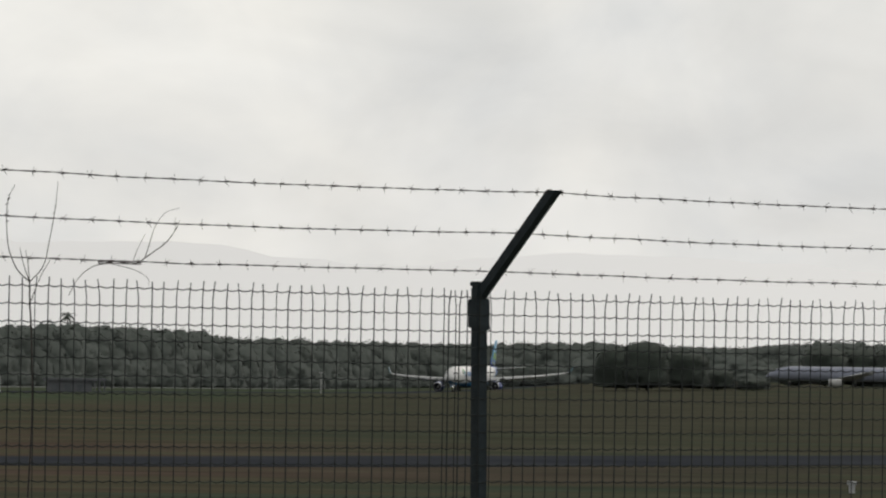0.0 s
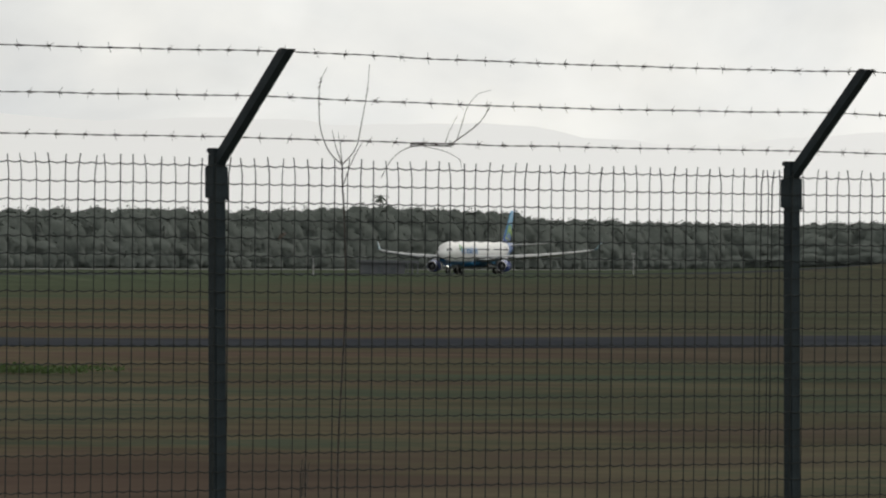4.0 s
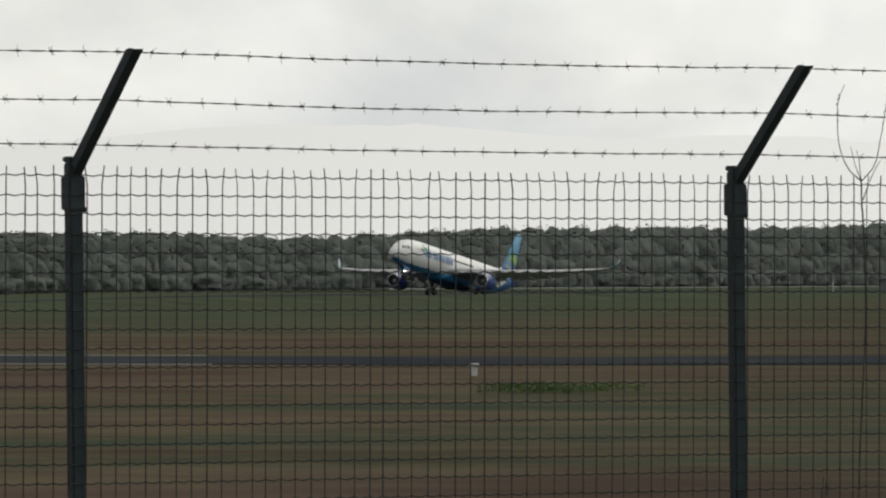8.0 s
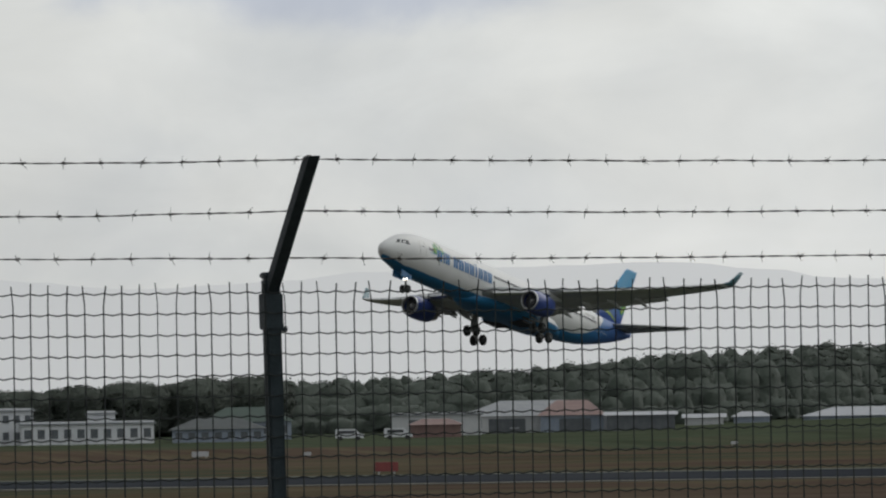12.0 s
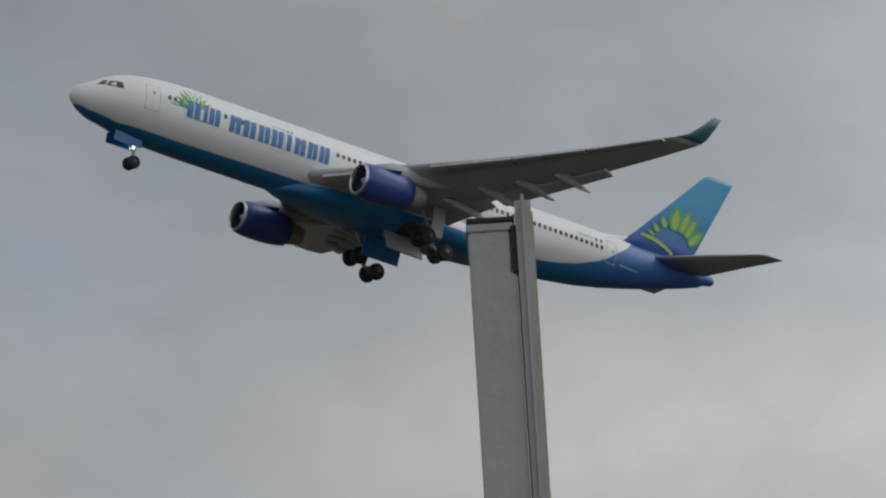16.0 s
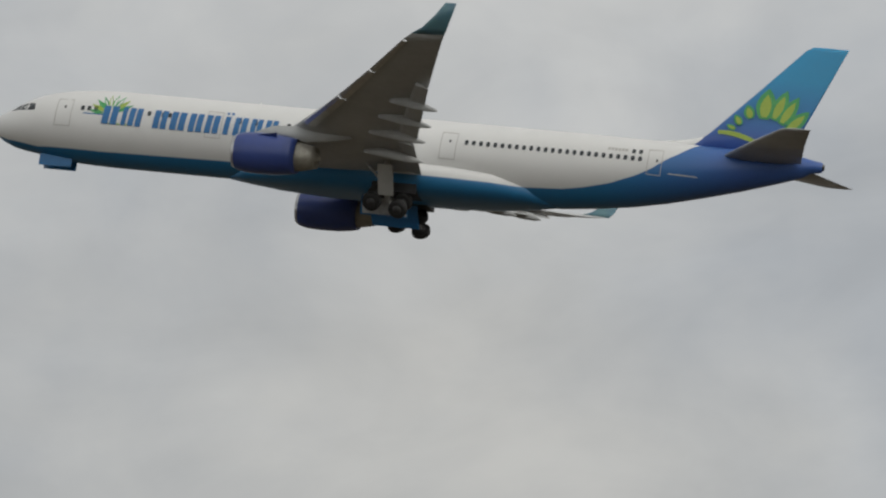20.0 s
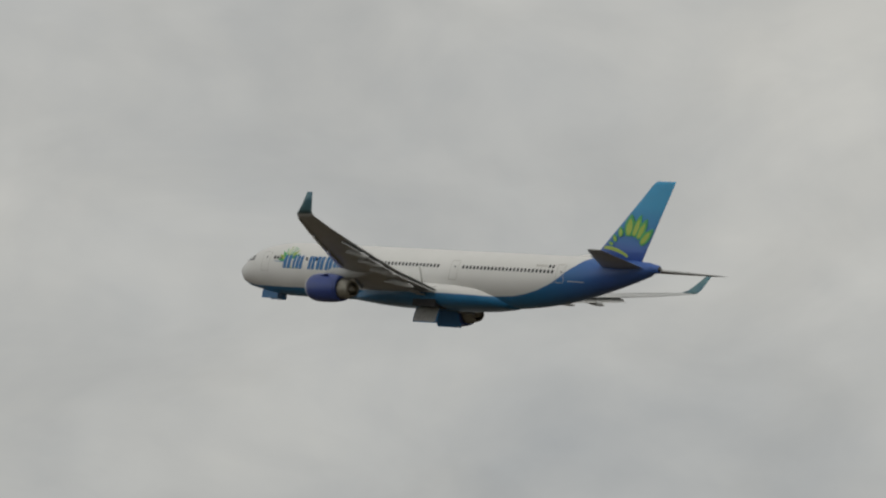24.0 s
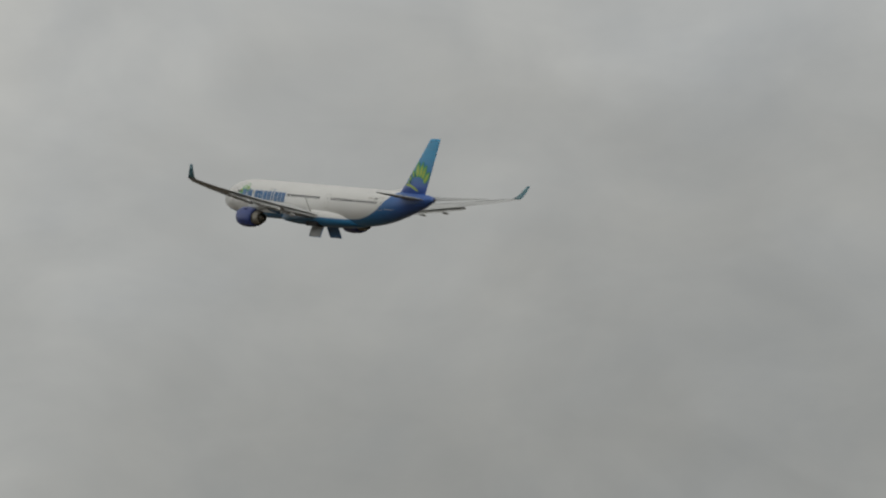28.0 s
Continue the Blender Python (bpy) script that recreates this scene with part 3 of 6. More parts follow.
def build_airliner():
    air = thing("airliner", "large white twin-jet airliner with blue belly and sunburst tail", "airliner")
    O = (-REF, 0, 0)
    bm = B()
    n = 40
    loft(bm, [[(x, w * math.cos(2 * math.pi * k / n), (t + b) / 2 + (t - b) / 2 * math.sin(2 * math.pi * k / n)) for k in range(n)] for x, w, t, b in HULL])
    part("fuselage", bm, M_HULL, air, "white hull with a blue belly", O, True)
    # belly fairing
    bm = B()
    rings = []
    for x, w, d, top in ((18.6, 0.4, -3.02, -2.6), (20.0, 1.5, -3.14, -2.0), (22.2, 2.4, -3.32, -1.5), (25, 2.95, -3.45, -0.95), (30, 3.1, -3.5, -0.75), (35, 3.05, -3.48, -0.8),
                         (38.5, 2.7, -3.32, -1.0), (41, 1.9, -3.1, -1.5), (43, 0.5, -2.92, -2.3)):
        c, h = (top + d) / 2, (top - d) / 2
        rings.append([(x, w * (abs(math.cos(a)) ** 0.7) * (1 if math.cos(a) > 0 else -1), c + h * (abs(math.sin(a)) ** 0.8) * (1 if math.sin(a) > 0 else -1))
                      for a in (2 * math.pi * k / 28 for k in range(28))])
    loft(bm, rings)
    part("belly_fairing", bm, M_HULL, air, "blue wing-root fairing", O, True)
    # tail cone outlet
    bm = drum(B(), 61.6, 61.92, 0.22, 16, "x", (0, 0, 1.76))
    part("tail_pipe", bm, M_HUB, air, "dark exhaust pipe", O, True)
    # fin
    bm = B()
    secs = []
    for z, le, te, t in ((1.7, 51.2, 59.0, 0.10), (3.6, 53.4, 59.75, 0.10), (7.0, 56.6, 61.15, 0.10), (10.15, 59.5, 62.45, 0.10), (10.45, 60.0, 62.57, 0.07)):
        secs.append([(x, yy, z) for x, _, yy in aerofoil(le, te, 0, 0, t)])
    loft(bm, secs)
    fin = part("tail_fin", bm, M_FIN, air, "blue tail fin with a sunburst", O, True)
    bm = B()
    secs = []
    for x, h in ((49.2, 0.02), (50.4, 0.14), (51.6, 0.32), (52.6, 0.58), (53.4, 0.8)):
        secs.append([(x, -0.20 * min(1, h * 2), 2.2), (x, -0.10 * min(1, h * 2), 2.56 + h * 0.7), (x, 0, 2.62 + h * 0.9), (x, 0.10 * min(1, h * 2), 2.56 + h * 0.7), (x, 0.20 * min(1, h * 2), 2.2)])
    loft(bm, secs)
    part("dorsal_fillet", bm, M_WHITE, air, "white fillet before the fin", O, True)
    for side in (-1, 1):
        def fin_pt(x, z):
            le = 53.4 + (z - 3.6) * (59.5 - 53.4) / 6.55
            te = 59.75 + (z - 3.6) * (62.45 - 59.75) / 6.55
            u = max(0.02, min(0.98, (x - le) / (te - le)))
            c = te - le
            h = 5 * 0.10 * c * (0.2969 * math.sqrt(u) - 0.126 * u - 0.3516 * u * u + 0.2843 * u ** 3 - 0.1015 * u ** 4)
            return Vector((x, side * (h * (1.1 if side > 0 else 0.9) * 1.0 + 0.07), z))
        # foot and tip of each petal, and its half width
        for x0, z0, x1, z1, wid in ((55.25, 3.95, 54.55, 4.2, 0.19), (55.6, 4.3, 55.05, 5.0, 0.29), (56.25, 4.8, 55.85, 5.8, 0.40), (57.15, 4.85, 57.3, 7.1, 0.72),
                                    (57.85, 4.85, 58.65, 7.05, 0.53), (58.4, 4.6, 59.5, 6.65, 0.50), (58.85, 4.1, 60.35, 5.7, 0.48)):
            dx, dz = x1 - x0, z1 - z0
            ln = math.hypot(dx, dz)
            petal = None
            for mt, fat, u0, u1, lift in ((M_GREEN, 1.0, 0.0, 1.0, 0.0), (M_YELLOW, 0.55, 0.06, 0.8, 0.022)):
                bm = B()
                rows = []
                for j in range(8):
                    u = u0 + (u1 - u0) * j / 7
                    w = wid * fat * max(0.04, math.sin(math.pi * (0.12 + 0.88 * j / 7)) ** 0.8)
                    rows.append([bm.verts.new(fin_pt(x0 + dx * u + k * dz / ln * w, z0 + dz * u - k * dx / ln * w) + Vector((0, side * lift, 0))) for k in (-1, 0, 1)])
                for p, q in zip(rows, rows[1:]):
                    bm.faces.new((p[0], p[1], q[1], q[0]))
                    bm.faces.new((p[1], p[2], q[2], q[1]))
                bmesh.ops.recalc_face_normals(bm, faces=bm.faces[:])
                bmesh.ops.solidify(bm, geom=bm.faces[:], thickness=0.02)
                if petal is None:
                    petal = part("petal", bm, mt, fin, "green painted petal with a yellow heart")
                else:
                    part("petal_heart", bm, mt, fin, "yellow painted heart of a petal")
        bm = B()
        prev = None
        for j in range(10):
            u = j / 9
            x, z = 54.0 + 3.4 * u, 3.66 + 0.1 * u - 0.92 * u * u
            th = 0.13 + 0.05 * math.sin(math.pi * u)
            row = (bm.verts.new(fin_pt(x, z + th)), bm.verts.new(fin_pt(x, z - th)))
            if prev:
                bm.faces.new((prev[0], row[0], row[1], prev[1]))
            prev = row
        bmesh.ops.recalc_face_normals(bm, faces=bm.faces[:])
        bmesh.ops.solidify(bm, geom=bm.faces[:], thickness=0.02)
        part("horizon_arc", bm, M_YELLOW, fin, "yellow painted arc")
    # tailplane
    for side in (-1, 1):
        bm = B()
        loft(bm, [aerofoil(le, te, side * y, z, t) for y, le, te, z, t in ((0.9, 54.6, 60.4, 1.70, 0.10), (5.0, 57.5, 61.35, 2.05, 0.10), (8.55, 60.2, 62.3, 2.33, 0.09), (8.93, 60.85, 62.45, 2.36, 0.06))])
        part("tailplane", bm, M_WING, air, "dark grey tailplane", O, True)
    # windows, doors and writing on both sides
    wbm = B()
    box(wbm, -0.13, 0.13, -0.02, 0.012, -0.18, 0.18, 0.05)
    wmesh = mesh_of(wbm, "cabin_window", M_PANE)
    stations = [7.4, 7.9, 8.42, 12.52, 13.6, 14.1, 19.4, 20.6] + [23.1 + 0.53 * i for i in range(19)] + [36.4 + 0.53 * i for i in range(25)]
    for side in (-1, 1):
        for x in stations:
            p, ang = skin(x, 0.72, side)
            ob = part("cabin_window", wmesh, None, air, "", (p.x - REF, p.y, p.z))
            ob.rotation_euler = (ang if side > 0 else -ang, 0, 0 if side > 0 else math.pi)
            if side < 0:
                ob.rotation_euler = Euler((ang, 0, math.pi))
        for x, w, z0, z1 in ((5.35, 1.2, -0.75, 1.3), (16.9, 1.15, -0.7, 1.3), (34.5, 1.15, -0.65, 1.35), (49.65, 1.0, -0.35, 1.5)):
            bm = B()
            strip_patch(bm, x, x + 0.05, z0, z1, side)
            strip_patch(bm, x + w, x + w + 0.05, z0, z1, side)
            strip_patch(bm, x, x + w, z0, z0 + 0.06, side, nz=1)
            strip_patch(bm, x, x + w, z1, z1 + 0.05, side, nz=1)
            d = part("cabin_door", bm, M_LINE, air, "closed white cabin door with a grey outline", O)
            bm = B()
            strip_patch(bm, x + 0.62, x + 0.76, 0.62, 0.82, side, nz=1)
            part("door_window", bm, M_PANE, d)
        # the airline's name, as plain upright bars of the letters' size
        for x0, x1 in ((9.0, 10.3), (10.48, 10.88), (11.0, 12.1), (12.9, 14.05), (14.2, 15.45), (15.6, 16.75), (16.85, 18.0), (18.25, 18.7), (19.0, 20.1), (20.25, 21.2), (21.35, 22.35)):
            n = 1 if x1 - x0 < 0.6 else 2
            w = (x1 - x0) / n
            for i in range(n):
                bm = B()
                strip_patch(bm, x0 + i * w, x0 + i * w + w * (0.86 if n == 1 else 0.76), -0.36, 1.02, side, 0.06, nz=5, out=0.05)
                part("name_bar", bm, M_LETTER, air, "blue painted bar", O)
        for x in (18.3, 18.65):
            bm = B()
            strip_patch(bm, x, x + 0.2, 1.2, 1.38, side, nz=1)
            part("name_dot", bm, M_LETTER, air, "blue painted dot", O)
        for k in range(9):
            a = radians(172 - k * 17.5)
            bm = B()
            c, q = math.cos(a), math.sin(a)
            pts = [(9.65 + c * r - q * w, 0.36 + (q * r + c * w) * 0.92) for r, w in ((0.5, 0), (1.1, 0.19), (1.8, 0), (1.1, -0.19))]
            patch(bm, pts, side, 0.03)
            part("bow_petal", bm, M_YELLOW if k % 3 == 1 else M_GREEN, air, "green and yellow painted petal", O)
        for x0, x1, z0, z1 in ((7.5, 9.1, 0.28, 0.36), (9.2, 11.0, -0.34, -0.26)):
            bm = B()
            strip_patch(bm, x0, x1, z0, z1, side, nz=1, nx=5, out=0.02)
            part("bow_stripe", bm, M_LETTER if z0 > 0 else M_YELLOW, air, "thin painted stripe", O)
        for i in range(6):
            bm = B()
            strip_patch(bm, 46.7 + 0.25 * i, 46.87 + 0.25 * i, 1.2, 1.4, side, nz=1)
            part("registration_bar", bm, M_LINE, air, "small grey painted bar", O)
        for i in range(2):
            bm = B()
            strip_patch(bm, 48.45 + 0.5 * i, 48.7 + 0.5 * i, 1.1, 1.42, side, nz=1)
            part("flag_mark", bm, M_PANE, air, "small dark painted mark", O)
        bm = B()
        strip_patch(bm, 51.2, 53.3, -0.16, -0.08, side, -0.0, nz=1, nx=5)
        part("tail_stripe", bm, M_WINGLIGHT, air, "thin pale stripe", O)
        # flight deck windows
        for pts in (((2.25, 0.36), (2.86, 0.34), (2.86, 0.86), (2.62, 0.86)), ((2.96, 0.34), (3.58, 0.36), (3.5, 0.88), (2.96, 0.92))):
            bm = B()
            patch(bm, pts, side, 0.012)
            part("cockpit_window", bm, M_GLASS, air, "dark cockpit window", O)
        bm = B()
        pts = [(1.62, 0.30), (2.14, 0.36), (2.48, 0.86), (2.18, 0.80)]
        patch(bm, pts, side, 0.02)
        part("windscreen", bm, M_GLASS, air, "dark windscreen", O)
    wings = [build_wing(air, s) for s in (-1, 1)]
    noseg = build_nose_gear(air)
    mains = [build_main_gear(air, s) for s in (-1, 1)]
    bm = drum(B(), -0.2, 0.2, 0.05, 8, "z")
    part("antenna", bm, M_WHITE, air, "", (20 - REF, 0, 2.66))
    return air, wings, noseg, mains


M_LAMP = bpy.data.materials.new("lit_lamp")
M_LAMP.use_nodes = True
M_LAMP.node_tree.nodes["Principled BSDF"].inputs["Emission Color"].default_value = (1.0, 0.92, 0.8, 1)
M_LAMP.node_tree.nodes["Principled BSDF"].inputs["Emission Strength"].default_value = 6.0


def build_wing(air, side):
    P = Vector((27.0, side * 2.4, -1.45))  # hinge at the root
    def rel(pts):
        return [(x - P.x, y - P.y, z - P.z) for x, y, z in pts]
    stn = [  # y, leading edge, trailing edge, z, thickness
        (1.6, 20.2, 33.4, -1.75, 0.13), (2.8, 21.1, 33.5, -1.55, 0.13), (6.0, 23.5, 33.8, -1.05, 0.12), (9.5, 25.95, 34.3, -0.55, 0.11), (13.7, 28.9, 35.75, 0.08, 0.105),
        (18.5, 32.15, 37.45, 0.86, 0.10), (23.3, 35.4, 39.05, 1.76, 0.10), (26.2, 37.35, 40.05, 2.40, 0.09), (27.1, 38.15, 40.4, 2.65, 0.08)]
    bm = B()
    loft(bm, [rel(aerofoil(le, te, side * y, z, t, tilt=0.05 * max(0, 1 - y / 20))) for y, le, te, z, t in stn])
    w = part("wing", bm, M_WING, air, "swept grey wing", (P.x - REF, P.y, P.z), True)
    # bright leading edge slats
    for y0, y1 in ((3.4, 8.3), (10.6, 16.0), (16.2, 21.0), (21.2, 26.2)):
        bm = B()
        rings = []
        for y in (y0, y1):
            for a, b in zip(stn, stn[1:]):
                if a[0] <= y <= b[0]:
                    t = (y - a[0]) / (b[0] - a[0])
                    le, te, z, th = [p + (q - p) * t for p, q in zip(a[1:], b[1:])]
            c = te - le
            rings.append([(le - 0.03 - P.x + c * u, side * y - P.y, z + h * c - P.z - 0.03) for u, h in ((0.13, 0.062), (0.05, 0.046), (0.0, 0.0), (-0.012, -0.022), (0.02, -0.05), (0.10, -0.06), (0.11, -0.03), (0.04, -0.0), (0.10, 0.04))])
        loft(bm, rings)
        part("slat", bm, M_METAL, w, "bare metal leading-edge slat", smooth=False)
    # flaps drooped behind the trailing edge
    for y0, y1 in ((3.2, 8.9), (9.7, 19.6)):
        bm = B()
        rings = []
        for y in (y0, y1):
            te = 33.5 + (y - 2.8) * 0.12 if y < 9.5 else 34.3 + (y - 9.5) * 0.358
            z = -1.55 + (y - 2.8) * 0.149 if y < 9.5 else -0.55 + (y - 9.5) * 0.163
            c = 1.25 if y < 9.5 else 1.5 - (y - 9.7) * 0.05
            rings.append([(te - 1.15 + c * u - P.x, side * y - P.y, z - 0.28 - 0.30 * u * c + h - P.z) for u, h in ((0, 0.0), (0.15, 0.16), (0.5, 0.16), (1.0, 0.0), (0.5, -0.04), (0.15, -0.08))])
        loft(bm, rings)
        part("flap", bm, M_WING, w, "grey flap set for take-off")
    for y, ln in ((7.4, 4.4), (10.5, 4.2), (13.5, 3.9), (16.6, 3.5)):
        bm = B()
        rings = []
        te = 33.8 if y < 8 else 34.3 + (y - 9.5) * 0.358
        z = -1.15 if y < 8 else -0.55 + (y - 9.5) * 0.165
        for u in (0, 0.12, 0.3, 0.55, 0.8, 0.93, 1):
            r = 0.31 * max(0.03, math.sin(math.pi * (0.06 + 0.92 * u)) ** 0.7)
            x = te + 0.95 - ln + ln * u
            zz = z - 0.46 - 0.68 * max(0, u - 0.35)
            rings.append([(x - P.x, side * y + 0.62 * r * math.cos(a) - P.y, zz + 1.15 * r * math.sin(a) - P.z) for a in (2 * math.pi * k / 12 for k in range(12))])
        loft(bm, rings)
        part("flap_track_fairing", bm, M_WING, w, "grey flap track fairing", smooth=True)
    # winglet
    bm = B()
    loft(bm, [rel(sec(side, y, le, te, z, t)) for y, le, te, z, t in ((27.05, 38.1, 40.4, 2.65, 0.10), (27.4, 38.85, 40.6, 3.0, 0.20), (27.75, 39.7, 40.9, 3.8, 0.22), (28.1, 40.45, 41.22, 4.68, 0.2))])
    part("winglet", bm, M_FIN_TIP, w, "blue-green winglet", smooth=True)
    # engine
    ey, ez = side * 8.89, -2.79
    n = 32
    def ringx(x, r, z=ez):
        return [(x - 0.23 - P.x, ey + r * math.cos(2 * math.pi * k / n) - P.y, z + r * math.sin(2 * math.pi * k / n) - P.z) for k in range(n)]
    bm = loft(B(), [ringx(x, r) for x, r in ((21.82, 1.26), (22.0, 1.34), (22.5, 1.43), (23.4, 1.47), (24.8, 1.44), (25.7, 1.33), (26.3, 1.20), (26.25, 1.12), (25.0, 1.10), (23.0, 1.14), (21.9, 1.16))], cap=False)
    part("engine_cowl", bm, M_NAVY, w, "dark blue engine cowl", smooth=True)
    bm = loft(B(), [ringx(x, r) for x, r in ((21.86, 1.27), (21.7, 1.22), (21.6, 1.16), (21.65, 1.10), (21.85, 1.08), (22.2, 1.08))], cap=False)
    part("intake_lip", bm, M_METAL, w, "polished intake lip", smooth=True)
    bm = loft(B(), [ringx(22.6, 1.14), ringx(22.65, 1.14)])
    part("fan", bm, M_DARK, w, "dark fan face")
    bm = loft(B(), [ringx(x, r) for x, r in ((21.9, 0.03), (22.1, 0.2), (22.5, 0.38))])
    part("spinner", bm, M_STRUT, w, "grey spinner", smooth=True)
    bm = loft(B(), [ringx(x, r) for x, r in ((25.5, 1.08), (26.5, 1.0), (27.3, 0.84), (27.7, 0.74), (27.65, 0.68), (27.0, 0.72))], cap=False)
    part("core_cowl", bm, M_HOT, w, "bare metal exhaust cowl", smooth=True)
    bm = loft(B(), [ringx(x, r) for x, r in ((27.0, 0.5), (27.6, 0.36), (28.0, 0.05))])
    part("exhaust_cone", bm, M_HOT, w, "bare metal exhaust cone", smooth=True)
    bm = B()
    loft(bm, [[(x - 0.2 - P.x, ey + dy - P.y, z - P.z) for dy, z in ((-wd, z0), (wd, z0), (wd, z1), (-wd, z1))]
              for x, wd, z0, z1 in ((22.8, 0.05, -1.45, -1.3), (24.2, 0.20, -1.6, -0.75), (26.5, 0.24, -1.75, -0.6), (28.6, 0.18, -1.5, -0.7), (30.0, 0.05, -1.15, -0.8))])
    part("pylon", bm, M_WING, w, "grey engine pylon", smooth=True)
    a = radians(50)
    for s2 in (-1, 1):
        bm = B()
        bm.faces.new([bm.verts.new((x - P.x, ey + s2 * (math.cos(a) * (1.43 + h)) - P.y, ez + math.sin(a) * (1.43 + h) - P.z)) for x, h in ((22.9, 0), (24.6, 0), (24.6, 0.35))])
        bmesh.ops.solidify(bm, geom=bm.faces[:], thickness=0.03)
        part("strake", bm, M_NAVY, w)
    return w


def sec(side, y, le, te, z, t):
    """A winglet section, lying over to the side."""
    return [(x, side * (y + yy), z - yy * 0.35) for x, _, yy in aerofoil(le, te, 0, 0, t, 8)]


M_FIN_TIP = surface("blue_green_winglet_paint", (0.05, 0.13, 0.21), (0.09, 0.19, 0.21), 0.5, 0.3)


M_LEGDOOR = surface("pale_grey_door_paint", (0.36, 0.36, 0.35), (0.46, 0.46, 0.44), 1, 0.5)


def wheel(parent, name, r, w, at, n=20):
    bm = B()
    rings = []
    for y, rr in ((-w / 2, r * 0.55), (-w / 2, r * 0.86), (-w * 0.36, r * 0.97), (0, r), (w * 0.36, r * 0.97), (w / 2, r * 0.86), (w / 2, r * 0.55)):
        rings.append([(rr * math.cos(2 * math.pi * k / n), y, rr * math.sin(2 * math.pi * k / n)) for k in range(n)])
    loft(bm, rings)
    part("tyre", bm, M_TYRE, parent, "black tyre", at, True)
    bm = drum(B(), -w * 0.52, w * 0.52, r * 0.5, 14, "y")
    part("wheel_hub", bm, M_HUB, parent, "dark grey wheel hub", at, True)


def build_nose_gear(air):
    P = (6.5, 0, -2.2)
    bm = tube(B(), [(0, 0, 0.2), (-0.15, 0, -1.4), (-0.2, 0, -2.35)], 0.13, 10)
    tube(bm, [(-0.15, 0, -1.5), (-1.4, 0, -0.2)], 0.07, 8)
    tube(bm, [(-0.2, -0.5, -2.35), (-0.2, 0.5, -2.35)], 0.09, 8)
    g = part("nose_gear", bm, M_STRUT, air, "grey nose gear leg with twin wheels", (P[0] - REF, P[1], P[2]), True)
    for s in (-1, 1):
        wheel(g, "nose_wheel", 0.53, 0.38, (-0.2, s * 0.37, -2.35))
        bm = drum(B(), -0.06, 0.0, 0.11, 12, "x")
        part("landing_light", bm, M_LAMP, g, "lit landing light", (-0.32, s * 0.2, -1.15))
    for s in (-1, 1):
        bm = box(B(), -1.5, 1.0, -0.03, 0.03, -0.85, 0.0, 0.02)
        part("nose_gear_door", bm, M_BLUE, air, "blue nose gear door, open", (5.6 - REF, s * 0.62, -2.55))
    return g


def build_main_gear(air, side):
    P = (31.4, side * 4.8, -1.6)
    bm = tube(B(), [(0, 0, 0), (0.05, side * 0.08, -1.9), (0.0, side * 0.1, -3.1)], 0.22, 12)
    tube(bm, [(0.05, 0, -1.9), (0.0, -side * 2.2, -0.6)], 0.10, 8)
    tube(bm, [(0.05, 0, -2.2), (-1.5, 0, -0.4)], 0.09, 8)
    g = part("main_gear", bm, M_STRUT, air, "grey main gear leg with a four-wheel bogie", (P[0] - REF, P[1], P[2]), True)
    ax = [Vector((-0.99, 0, 0)), Vector((0.99, 0, 0))]
    bm = tube(B(), ax, 0.15, 8)
    for a in ax:
        tube(bm, [a + Vector((0, -0.7, 0)), a + Vector((0, 0.7, 0))], 0.09, 8)
    bogie = part("bogie", bm, M_STRUT, air, "grey bogie beam with four wheels", (P[0] - REF, P[1] + side * 0.1, P[2] - 3.15), True)
    for a in ax:
        for s in (-1, 1):
            wheel(bogie, "main_wheel", 0.70, 0.5, a + Vector((0, s * 0.69, 0)))
    bm = box(B(), -0.55, 0.6, -0.04, 0.04, -2.3, 0.1, 0.03)
    part("leg_door", bm, M_LEGDOOR, g, "pale grey leg door", (0.0, side * 0.55, -0.2))
    def panel(x0, x1, ln, out, thick):
        """A curved door that hangs from its upper edge."""
        us = (0, 0.25, 0.5, 0.75, 1)
        return loft(B(), [[(x + 0.25 * u * u, side * (0.35 * math.sin(u * 1.3) + out), -ln * u) for u in us] + [(x + 0.25 * u * u, side * (0.35 * math.sin(u * 1.3) + out + thick), -ln * u) for u in us[::-1]]
                          for x in (x0, (x0 + x1) / 2, x1)])
    d = part("main_gear_door", panel(-1.9, 1.6, 1.8, 0.0, 0.07), M_BLUE, air, "blue belly gear door", (30.85 - REF, side * 1.1, -3.35))
    part("door_lining", panel(-1.8, 1.5, 1.72, 0.074, 0.02), M_STRUT, d, "grey inner face of the door")
    # closed box whose near-black paint stands for shade in the open bay
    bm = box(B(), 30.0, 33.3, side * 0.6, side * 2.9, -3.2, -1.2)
    part("wheel_bay", bm, M_DARK, air, "near-black box painted as the shaded wheel bay", (-REF, 0, -0.28))
    return g, bogie, d


airliner, wings, nose_gear, main_gears = build_airliner()
# ---- ground ----


def ramp01(v, a, b):
    t = min(1.0, max(0.0, (v - a) / (b - a)))
    return t * t * (3 - 2 * t)


def ground_z(x, y):
    """Knoll, airfield below, land falling past the terminal: heights fitted to the camera's view."""
    r, az = math.hypot(x, y), math.degrees(math.atan2(-x, y))
    z = FIELD_Z * ramp01(r, 24, 104)
    z -= 3.0 * ramp01(r, 450, 800) * ramp01(az, -77, -67)
    z += 4.6 * ramp01(r, 1200, 1900) * ramp01(-az, 86, 89)
    return z


def on(az, d):
    p = bearing(az, d)
    p.z = ground_z(p.x, p.y)
    return p


